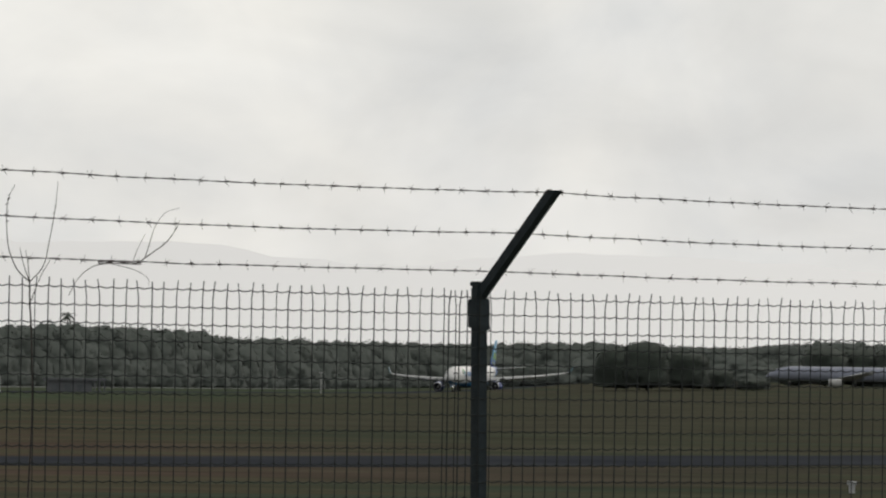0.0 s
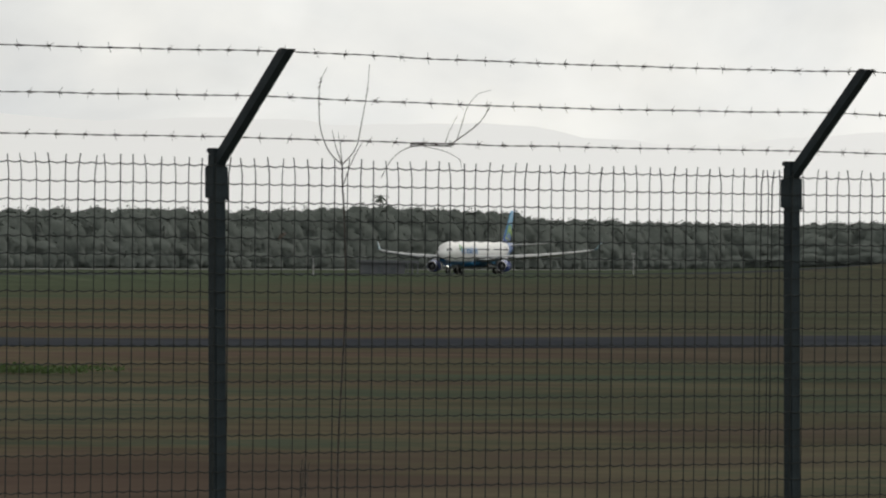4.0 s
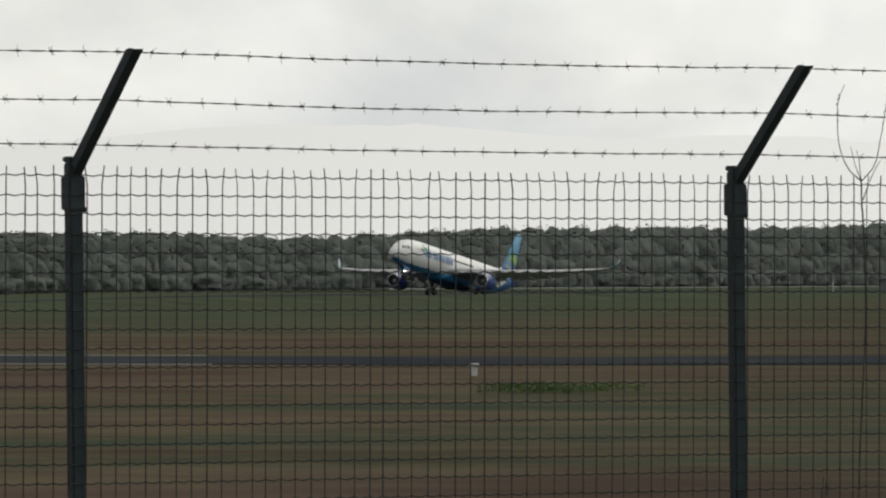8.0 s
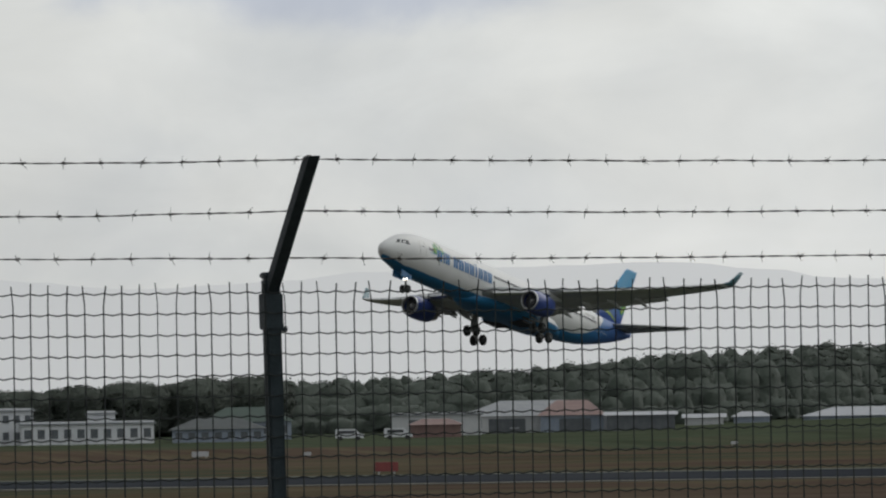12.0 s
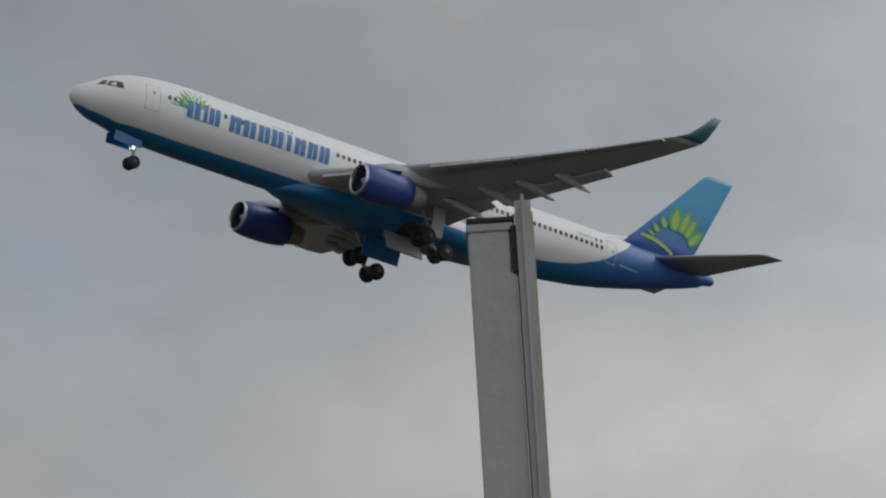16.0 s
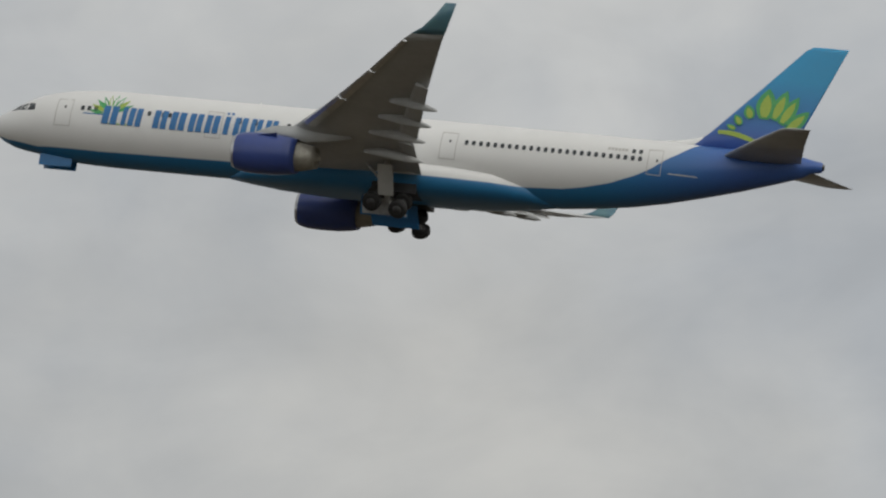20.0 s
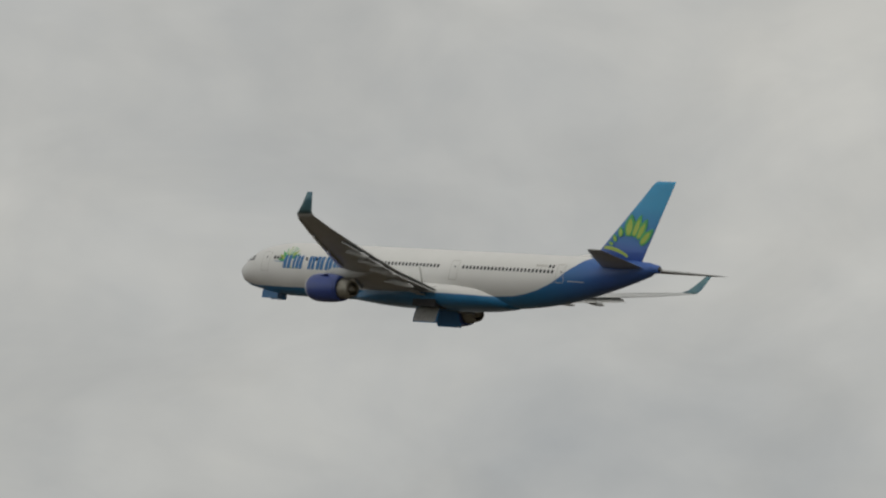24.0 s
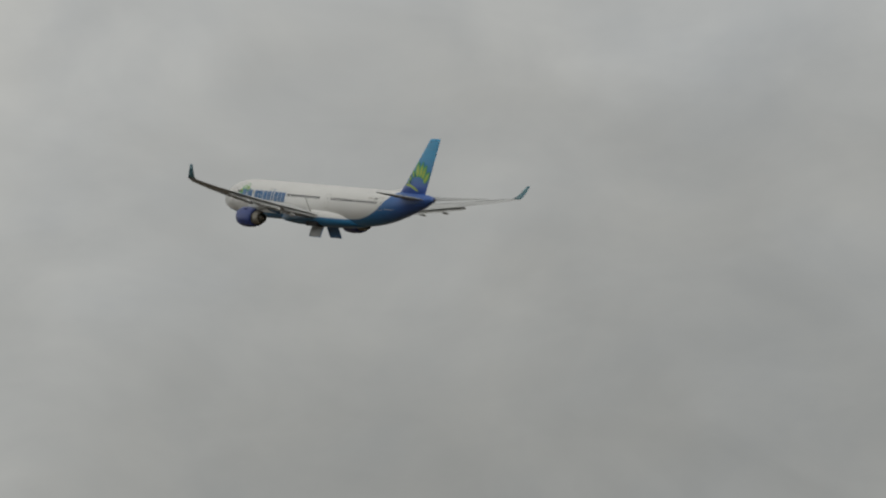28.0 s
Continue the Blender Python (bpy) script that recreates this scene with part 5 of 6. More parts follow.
def build_palm(az, d, h):
    p = thing("palm_tree", "tall palm rising above the wood", "palm tree", m=Matrix.Translation(on(az, d)))
    part("trunk", tube(B(), [(0, 0, -0.5), (0.2, 0, h * 0.5), (0, 0, h - 1.6)], 0.28, 8, 0.18), M_BARK, p)
    for k in range(13):
        a = k * 2.4
        up = 0.9 - 0.11 * k
        bm = B()
        pts = []
        for j in range(6):
            u = j / 5
            r = 3.2 * u
            pts.append(Vector((math.cos(a) * r, math.sin(a) * r, up * r - 0.22 * r * r)))
        side = Vector((-math.sin(a), math.cos(a), 0))
        row = []
        for j, q in enumerate(pts):
            w = 0.5 * math.sin(math.pi * (0.1 + 0.85 * j / 5))
            row.append((bm.verts.new(q + side * w - Vector((0, 0, 0.25))), bm.verts.new(q), bm.verts.new(q - side * w - Vector((0, 0, 0.25)))))
        for a1, b1 in zip(row, row[1:]):
            bm.faces.new((a1[0], b1[0], b1[1], a1[1]))
            bm.faces.new((a1[1], b1[1], b1[2], a1[2]))
        part("frond", bm, M_LEAFDEEP, p, "", (0, 0, h - 1.6))


d0 = wood_edge(-83) + 40
build_palm(-83.0, d0, 1.6 + d0 * math.tan(radians(0.60)) - on(-83, d0).z)
build_palm(-63.0, 1100, 1.6 + 1100 * math.tan(radians(0.06)) - on(-63, 1100).z)


def build_bare_tree(az, d, h, seed):
    rnd = random.Random(seed)
    t = thing("bare_tree", "thin half-bare tree behind the buildings", "tree", "bare trees", m=Matrix.Translation(on(az, d)))
    part("trunk", tube(B(), [(0, 0, -0.5), (0.1, 0, h * 0.5), (0.2, 0, h * 0.97)], 0.22, 6, 0.05), M_BARK, t)
    for k in range(16):
        z = h * rnd.uniform(0.35, 0.95)
        a, ln = rnd.uniform(0, 6.28), rnd.uniform(1.0, 2.6) * (1.25 - z / h)
        e = Vector((math.cos(a) * ln, math.sin(a) * ln, z + ln * 0.8))
        bm = tube(B(), [(0.1, 0, z), e * 0.5 + Vector((0.05, 0, z * 0.5 + ln * 0.02)), e], 0.06, 4, 0.02)
        for j in range(24):
            q = Vector((0.1, 0, z)).lerp(e, rnd.uniform(0.3, 1.1)) + Vector((rnd.gauss(0, 0.25), rnd.gauss(0, 0.25), rnd.gauss(0, 0.25)))
            s = rnd.uniform(0.2, 0.5)
            v = [bm.verts.new(q + Vector((rnd.uniform(-s, s), rnd.uniform(-s, s), rnd.uniform(-s, s)))) for _ in range(3)]
            bm.faces.new(v)
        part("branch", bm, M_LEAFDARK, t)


for i, az in enumerate((-62.27, -62.45, -62.66)):
    build_bare_tree(az, 1090, 1.6 + 1090 * math.tan(radians(0.25 - 0.04 * (i % 2))) - on(az, 1090).z, 40 + i)

# ---- far hills ----


def build_hills(name, az0, az1, glow0, glow1, height, seed):
    """Distant hills whose haze is put on as a glow, stronger towards the sun."""
    m, nt, b = material("haze_glow_hills", 1.0)
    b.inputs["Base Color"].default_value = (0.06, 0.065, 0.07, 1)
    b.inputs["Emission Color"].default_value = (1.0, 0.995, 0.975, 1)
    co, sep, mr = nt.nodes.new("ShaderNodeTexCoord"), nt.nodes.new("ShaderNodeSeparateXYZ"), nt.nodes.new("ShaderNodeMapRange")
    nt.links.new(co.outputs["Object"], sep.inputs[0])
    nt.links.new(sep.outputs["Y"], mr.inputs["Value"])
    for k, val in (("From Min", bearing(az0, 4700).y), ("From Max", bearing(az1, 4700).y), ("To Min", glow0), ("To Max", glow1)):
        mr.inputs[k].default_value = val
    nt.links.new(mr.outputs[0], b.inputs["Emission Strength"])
    bm = B()
    prev = None
    n = int((az1 - az0) / 0.25)
    for i in range(n + 1):
        az = az0 + (az1 - az0) * i / n
        e = height(az) + 0.12 * noise.noise(Vector((az * 0.45, 0, seed))) + 0.05 * noise.noise(Vector((az * 2.1, 0, seed + 6)))
        e *= ramp01(az, az0 - 0.01, az0 + 3) * ramp01(-az, -az1 - 0.01, -az1 + 3)
        d = 4700
        top = 1.6 + d * math.tan(radians(e))
        row = [bm.verts.new(bearing(az, d, -30)), bm.verts.new(bearing(az, d, top)), bm.verts.new(bearing(az, d + 150, top - 8)), bm.verts.new(bearing(az, d + 150, -30))]
        if prev:
            for j in range(3):
                bm.faces.new((prev[j], row[j], row[j + 1], prev[j + 1]))
        prev = row
    bmesh.ops.recalc_face_normals(bm, faces=bm.faces[:])
    solid(name, bm, m, "far hills on the horizon, their haze painted as a glow", "hills", kind="structure", smooth=True)


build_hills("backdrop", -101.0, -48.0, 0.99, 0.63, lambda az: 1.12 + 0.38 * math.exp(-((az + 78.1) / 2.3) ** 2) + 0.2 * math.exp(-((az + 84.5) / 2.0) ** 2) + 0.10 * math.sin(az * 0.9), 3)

# ---- airport buildings ----


def facing(az, d):
    """A pose on the land at this bearing whose +x runs to the right and -y looks at the eye."""
    return Matrix.Translation(on(az, d)) @ pose(0, 0, 0, 0, 0, az)


def block(name, label, cat, az_l, az_r, d, el_top, depth, wall, roof="flat", roof_mat=None, windows=0, storeys=1, doors=(), rise=0.35, group="airport buildings", low=2.2):
    """A building between two bearings (left and right), its wall top at a given elevation in degrees."""
    azc = (az_l + az_r) / 2
    w = d * radians(abs(az_l - az_r))
    m = facing(azc, d)
    z = m.translation.z
    h = max(low, 1.6 + d * math.tan(radians(el_top)) - z)
    ob = thing(name, label, cat, group, m=m)
    bm = box(B(), -w / 2, w / 2, 0, depth, -0.6, h)
    part("wall", bm, wall, ob)
    rm = roof_mat or M_ROOFGREY
    if roof == "flat":
        part("roof", box(B(), -w / 2 - 0.4, w / 2 + 0.4, -0.4, depth + 0.4, h, h + 0.28), rm, ob)
        part("parapet", box(B(), -w / 2, w / 2, -0.05, 0.12, h + 0.28, h + 0.6), wall, ob)
    else:
        k = rise * depth
        hip = min(w * 0.3, depth * 0.5) if roof == "hip" else 0.0
        bm = B()
        v = [bm.verts.new(p) for p in ((-w / 2 - 0.6, -0.6, h), (w / 2 + 0.6, -0.6, h), (w / 2 + 0.6, depth + 0.6, h), (-w / 2 - 0.6, depth + 0.6, h), (-w / 2 - 0.6 + hip, depth / 2, h + k), (w / 2 + 0.6 - hip, depth / 2, h + k))]
        for f in ((0, 1, 5, 4), (2, 3, 4, 5), (1, 2, 5), (3, 0, 4), (3, 2, 1, 0)):
            bm.faces.new([v[i] for i in f])
        bmesh.ops.recalc_face_normals(bm, faces=bm.faces[:])
        part("roof", bm, rm, ob)
    for s in range(storeys):
        z0 = h * (s + 0.32) / storeys
        z1 = h * (s + 0.78) / storeys
        for i in range(windows):
            x = -w / 2 + w * (i + 0.5) / windows
            ww = min(1.6, w / windows * 0.55) / 2
            wn = part("window", box(B(), x - ww, x + ww, -0.05, 0.1, z0, z1), M_SHADE, ob)
            part("window_frame", box(B(), x - ww - 0.1, x + ww + 0.1, -0.09, -0.052, z0 - 0.14, z0), M_WALL, wn)
    for x0, x1, f in doors:
        part("door", box(B(), x0 * w, x1 * w, -0.08, 0.1, 0, h * f), M_SHADE, ob)
    return ob, w, h


block("terminal", "long white flat-roofed terminal with dark windows", "terminal", -63.2, -64.5, 1000, -0.30, 14, M_WHITEWALL, windows=10, storeys=1)
block("terminal_annex", "two-storey pale wing of the terminal", "building", -62.78, -63.32, 1005, -0.16, 14, M_WHITEWALL, windows=5, storeys=2)
block("plant_room", "small grey rooftop plant room", "building", -63.85, -64.12, 1003, -0.20, 6, M_WHITEWALL)
block("office_wing", "low white office wing with a pale roof", "building", -61.0, -62.82, 900, -0.27, 14, M_WHITEWALL, windows=9, doors=((-0.48, -0.36, 0.8),))
block("dark_shed", "dark corrugated shed beside the offices", "shed", -62.15, -62.8, 893, -0.30, 9, M_WALLBLUE, "gable", M_ROOFGREY, rise=0.12)
block("pavilion", "broad pavilion under a dark hipped roof", "pavilion", -64.68, -65.58, 1000, -0.37, 16, M_WALLBLUE, "hip", M_ROOFDARK, windows=7, rise=0.12)
block("green_roof_hall", "hall behind the pavilion under a green roof", "building", -64.98, -65.85, 1030, -0.30, 20, M_WALLBLUE, "hip", M_ROOFGREEN, windows=5, rise=0.13)
block("hangar", "large aircraft hangar with a grey and red sheet roof", "hangar", -67.5, -68.95, 1065, -0.29, 20, M_WALL, "hip", M_ROOFGREY, windows=4, doors=((-0.30, -0.05, 0.85), (0.1, 0.22, 0.8)), rise=0.14)
block("hangar_annex", "hangar annex under a red sheet roof", "hangar", -68.30, -68.92, 1058, -0.29, 18, M_WALLBLUE, "hip", M_ROOFRED, doors=((-0.2, 0.3, 0.8),), rise=0.15)
# solid walls in the shade colour stand for the dark inside
block("open_shed", "shed whose shaded open inside is painted on dark walls", "shed", -68.95, -69.62, 1050, -0.30, 12, M_SHADE, "gable", M_HAZE, rise=0.05)
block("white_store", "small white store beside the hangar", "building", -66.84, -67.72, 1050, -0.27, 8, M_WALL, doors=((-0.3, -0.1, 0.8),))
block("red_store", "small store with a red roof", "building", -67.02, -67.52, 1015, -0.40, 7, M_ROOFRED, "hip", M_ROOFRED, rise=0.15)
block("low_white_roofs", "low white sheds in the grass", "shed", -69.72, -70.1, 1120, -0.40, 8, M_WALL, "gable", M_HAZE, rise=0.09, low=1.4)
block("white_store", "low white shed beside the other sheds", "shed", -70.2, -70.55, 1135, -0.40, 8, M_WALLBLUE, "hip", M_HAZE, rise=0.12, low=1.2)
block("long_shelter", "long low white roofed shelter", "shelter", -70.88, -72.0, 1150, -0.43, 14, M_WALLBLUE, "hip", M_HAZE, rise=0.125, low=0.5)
# the dark wall is painted shade, in place of an open gable
block("end_shelter", "end of the long shelter, its shaded opening painted dark", "shelter", -71.95, -72.3, 1146, -0.40, 10, M_SHADE, "hip", M_HAZE, rise=0.11, low=0.9)
block("tile_roof_building", "long low building with a red-brown roof edge", "building", -57.8, -60.15, 960, -0.26, 12, M_WALL, "flat", M_ROOFRED, windows=10)
for az in (-57.78, -58.9):
    block("brick_pier", "red-brown pier of the low building", "pier", az - 0.06, az + 0.06, 955, -0.25, 2, M_ROOFRED)
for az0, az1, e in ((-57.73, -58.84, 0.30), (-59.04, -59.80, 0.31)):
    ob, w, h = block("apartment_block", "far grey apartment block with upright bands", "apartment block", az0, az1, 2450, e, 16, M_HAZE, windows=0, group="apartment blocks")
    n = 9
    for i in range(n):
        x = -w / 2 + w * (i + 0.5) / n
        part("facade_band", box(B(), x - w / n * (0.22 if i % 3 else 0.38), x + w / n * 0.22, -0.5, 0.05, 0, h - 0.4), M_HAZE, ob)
        # windows kept pale as well, the haze over them put into the paint
        for s in range(7):
            part("window", box(B(), x - w / n * 0.47, x - w / n * 0.3, -0.12, 0.1, h * (s + 0.3) / 7, h * (s + 0.75) / 7), M_WALLBLUE, ob)


def build_van(az, d):
    van = thing("parked_van", "white van parked by the buildings", "van", "parked vans", m=facing(az, d))
    prof = ((-2.4, 0.4), (-2.4, 1.75), (-2.25, 1.9), (0.9, 1.9), (1.1, 1.82), (1.75, 1.1), (2.4, 0.95), (2.45, 0.4))
    part("body", loft(B(), [[(x, y, z) for x, z in prof] for y in (0, 0.08, 1.72, 1.8)]), M_WHITEWALL, van)
    part("side_window", box(B(), -1.9, 0.9, -0.02, 0.02, 1.15, 1.65), M_GLASS, van, "dark side windows")
    for x in (-1.5, 1.5):
        for y in (0.0, 1.8):
            w = part("wheel", drum(B(), -0.1, 0.1, 0.36, 14, "y"), M_TYRE, van, "black wheel", (x, y, 0.36))
            part("wheel_hub", drum(B(), -0.11, 0.11, 0.18, 10, "y"), M_HUB, w)


for az, d in ((-66.42, 985), (-66.9, 990)):
    build_van(az, d)


def build_tower():
    d = 1000
    m = facing(-57.33, d)
    z = m.translation.z
    t = thing("control_tower", "squat grey control tower with a flared glass cab", "control tower", m=m)
    def up(el):
        return 1.6 + d * math.tan(radians(el)) - z
    zb, zc, zt = up(-0.03), up(0.11), up(0.135)
    part("shaft", box(B(), -3.3, 3.3, 0, 7, -1, zb), M_WALLBLUE, t)
    part("base_block", box(B(), -12, 7.2, -1.5, 12, -1, up(-0.06)), M_WALL, t)
    for i in range(7):
        part("window", box(B(), -10.6 + 2.5 * i, -9.2 + 2.5 * i, -1.56, -1.4, 0.4, up(-0.06) * 0.7), M_GLASS, t)
    bm = B()
    n = 12
    loft(bm, [[(r * math.cos(2 * math.pi * (k + .5) / n), 3.5 + r * math.sin(2 * math.pi * (k + .5) / n), zz) for k in range(n)] for r, zz in ((3.9, zb), (5.4, zc))])
    part("cab", bm, M_GLASS, t, "flared dark glass cab")
    part("cab_roof", drum(B(), zc, zt, 6.0, 16, "z", (0, 3.5, 0)), M_WALLBLUE, t)
    for k in range(10):
        a = 2 * math.pi * k / 10
        part("rail_post", tube(B(), [(5.8 * math.cos(a), 3.5 + 5.8 * math.sin(a), zt), (5.9 * math.cos(a), 3.5 + 5.9 * math.sin(a), zt + 0.9)], 0.06, 5), M_GALV, t)
    bm = tube(B(), [(5.9 * math.cos(a), 3.5 + 5.9 * math.sin(a), zt + 0.9) for a in (2 * math.pi * k / 20 for k in range(21))], 0.06, 5)
    part("rail", bm, M_GALV, t)
    part("aerial", tube(B(), [(-0.3, 3.5, zt), (-0.3, 3.5, zt + 2.0)], 0.09, 5), M_DARK, t)


build_tower()


def build_mast(name, label, az, d, el, arm=None):
    m = facing(az, d)
    h = 1.6 + d * math.tan(radians(el)) - m.translation.z
    t = thing(name, label, name.replace("_", " "), m=m)
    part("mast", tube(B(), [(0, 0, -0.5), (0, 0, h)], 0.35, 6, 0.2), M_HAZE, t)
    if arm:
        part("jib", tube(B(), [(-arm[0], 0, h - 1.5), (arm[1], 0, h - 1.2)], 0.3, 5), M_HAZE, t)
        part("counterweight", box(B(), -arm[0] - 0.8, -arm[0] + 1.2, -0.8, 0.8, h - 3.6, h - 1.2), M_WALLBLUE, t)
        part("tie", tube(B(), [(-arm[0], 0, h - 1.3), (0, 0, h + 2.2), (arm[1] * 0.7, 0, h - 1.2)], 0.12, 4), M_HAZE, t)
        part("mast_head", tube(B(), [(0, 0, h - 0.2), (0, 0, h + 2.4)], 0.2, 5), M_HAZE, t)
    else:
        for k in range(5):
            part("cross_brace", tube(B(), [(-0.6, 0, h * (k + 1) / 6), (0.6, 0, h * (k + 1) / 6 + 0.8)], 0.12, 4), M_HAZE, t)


build_mast("radio_mast", "tall thin radio mast in the haze", -62.01, 2000, 0.58)
build_mast("tower_crane", "pale tower crane in the haze", -61.04, 2000, 0.24, (20, 45))

# ---- the apron at the runway's far end ----


def build_parked_jet():
    d = 1950
    m = facing(-90.75, d)
    z = 1.6 + d * math.tan(radians(0.095)) - m.translation.z
    j = thing("parked_jet", "white airliner parked by the far trees, its shade painted blue-grey", "airliner", m=m)
    L2 = 30.0
    rings = []
    for x, r, dz in ((-L2, 0.15, -1.0), (-L2 + 1.4, 0.9, -0.75), (-L2 + 4, 1.8, -0.25), (-L2 + 8, 2.35, 0.0), (10, 2.35, 0.0), (20, 1.9, 0.4), (28, 0.6, 1.3)):
        rings.append([(x, r * math.cos(2 * math.pi * k / 20), z + dz + r * math.sin(2 * math.pi * k / 20)) for k in range(20)])
    part("fuselage", loft(B(), rings), M_JET, j, smooth=True)
    bm = B()
    loft(bm, [[(x + u, y, zz) for u, zz in ((0, zz0), (c * 0.3, zz0 + 0.5), (c, zz0), (c * 0.3, zz0 - 0.3))] for x, y, c, zz0 in ((-8, -2, 9, z - 1.8), (4, -26, 3, z + 0.6))])
    part("wing", bm, M_WING, j)
    part("engine", drum(B(), -9, -4.5, 1.3, 16, "x", (0, -9, z - 3.0)), M_WINGLIGHT, j, smooth=True)
    bm = B()
    loft(bm, [[(x, y, zz) for x, y in ((a, 0), ((a + b2) / 2, 0.25), (b2, 0), ((a + b2) / 2, -0.25))] for a, b2, zz in ((18, 27, z + 2.5), (25, 29, z + 10))])
    part("tail_fin", bm, M_BLUE, j)
    for x, y in ((-22, 0), (0, -4), (0, 4)):
        part("gear_leg", tube(B(), [(x, y, z - 1.8), (x, y, 0.5)], 0.25, 6), M_STRUT, j)
        part("tyre", drum(B(), -0.4, 0.4, 0.6, 14, "y", (x, y, 0.6)), M_TYRE, j)


build_parked_jet()


def build_open_shelter():
    az, d = -83.08, 1500
    m = facing(az, d)
    t = thing("open_shelter", "low grey shelter with a flat roof in front of the wood", "shelter", m=m)
    w = d * radians(0.62)
    h = 1.6 + d * math.tan(radians(-0.068)) - m.translation.z
    part("roof", box(B(), -w / 2, w / 2, -0.6, 9.6, h - 0.6, h), M_SHELTER, t)
    part("wall", box(B(), -w / 2 + 1.0, w * 0.28, 0.3, 9, -0.3, h - 0.6), M_SHELTER, t)
    for k in range(3):
        x = w * (0.31 + 0.08 * k)
        part("post", box(B(), x, x + 0.3, 0.3, 0.6, -0.3, h - 0.6), M_SHELTER, t)
    for k in range(3):
        x = -w * 0.36 + w * 0.2 * k
        part("doorway", box(B(), x, x + w * 0.1, 0.22, 0.42, 0, h - 1.6), M_SHADE, t)


build_open_shelter()


def build_lamp_pole(az, d, el):
    m = facing(az, d)
    h = 1.6 + d * math.tan(radians(el)) - m.translation.z
    t = thing("light_pole", "slim pale light pole by the runway", "light pole", "runway light poles", m=m)
    part("pole", tube(B(), [(0, 0, -0.4), (0, 0, h)], 0.16, 6, 0.1), M_GALV, t)
    part("lamp_head", box(B(), -0.5, 0.5, -0.2, 0.2, h, h + 0.3), M_GALV, t)


build_lamp_pole(-82.35, 1330, -0.05)
build_lamp_pole(-85.5, 1600, 0.02)

# ---- things on the near field ----


def build_marker(az, d, w, h):
    t = thing("field_marker", "white concrete marker block with a flat cap", "marker", "field markers", m=facing(az, d))
    part("post", box(B(), -w * 0.32, w * 0.32, -0.2, 0.2, -0.2, h - 0.18, 0.02), M_WALL, t)
    part("cap", box(B(), -w / 2, w / 2, -0.3, 0.3, h - 0.18, h, 0.03), M_WALL, t)


build_marker(-78.83, 305, 0.5, 0.66)
build_marker(-90.73, 300, 0.5, 0.6)
for az, d, w, h in ((-64.1, 640, 0.8, 0.7), (-64.95, 590, 1.7, 0.5), (-66.0, 640, 0.9, 0.35), (-70.2, 640, 0.8, 0.3)):
    t = thing("marker_board", "low pale marker board in the grass", "sign", "marker boards", m=facing(az, d))
    part("board", box(B(), -w / 2, w / 2, -0.05, 0.05, 0.15, h + 0.15, 0.02), M_WALL, t)
    for s in (-1, 1):
        part("leg", box(B(), s * w * 0.35 - 0.04, s * w * 0.35 + 0.04, -0.04, 0.04, -0.3, 0.2), M_GALV, t)

sign = thing("taxiway_sign", "red taxiway sign board with a pale end", "sign", m=facing(-66.78, 378))
part("board", box(B(), -0.75, 0.75, -0.12, 0.12, 0.25, 0.85, 0.03), M_RED, sign)
part("end_plate", box(B(), -0.84, -0.754, -0.14, 0.14, 0.2, 0.9, 0.01), M_WALL, sign)
for s in (-0.5, 0.5):
    part("leg", box(B(), s - 0.05, s + 0.05, -0.05, 0.05, -0.3, 0.26), M_GALV, sign)


def build_shrub(az, d, w, h, seed):
    rnd = random.Random(seed)
    verts, faces = [], []
    for j in range(420):
        a, r = rnd.uniform(0, 6.28), w / 2 * math.sqrt(rnd.random())
        q = Vector((math.cos(a) * r, math.sin(a) * r * 0.6, h * rnd.random() * (1 - (r / (w / 2)) ** 2 * 0.6)))
        s = rnd.uniform(0.06, 0.16)
        n0 = len(verts)
        verts += [q + Vector((rnd.uniform(-s, s), rnd.uniform(-s, s), rnd.uniform(0, 2 * s))) for _ in range(3)]
        faces.append((n0, n0 + 1, n0 + 2))
    me = bpy.data.meshes.new("shrub")
    me.from_pydata([tuple(v) for v in verts], [], faces)
    me.materials.append(M_GRASS)
    ob = new("shrub", me)
    ob.matrix_world = facing(az, d)
    tagged(ob, "low green shrub in the dry grass", "shrub", "field shrubs")


for i, (az, d, w, h) in enumerate(((-79.2, 262, 3.4, 0.35), (-79.45, 264, 3.0, 0.35), (-79.75, 262, 3.6, 0.22), (-80.1, 268, 4.2, 0.2))):
    build_shrub(az, d, w, h, 70 + i)

# ---- dry creeper on the fence ----


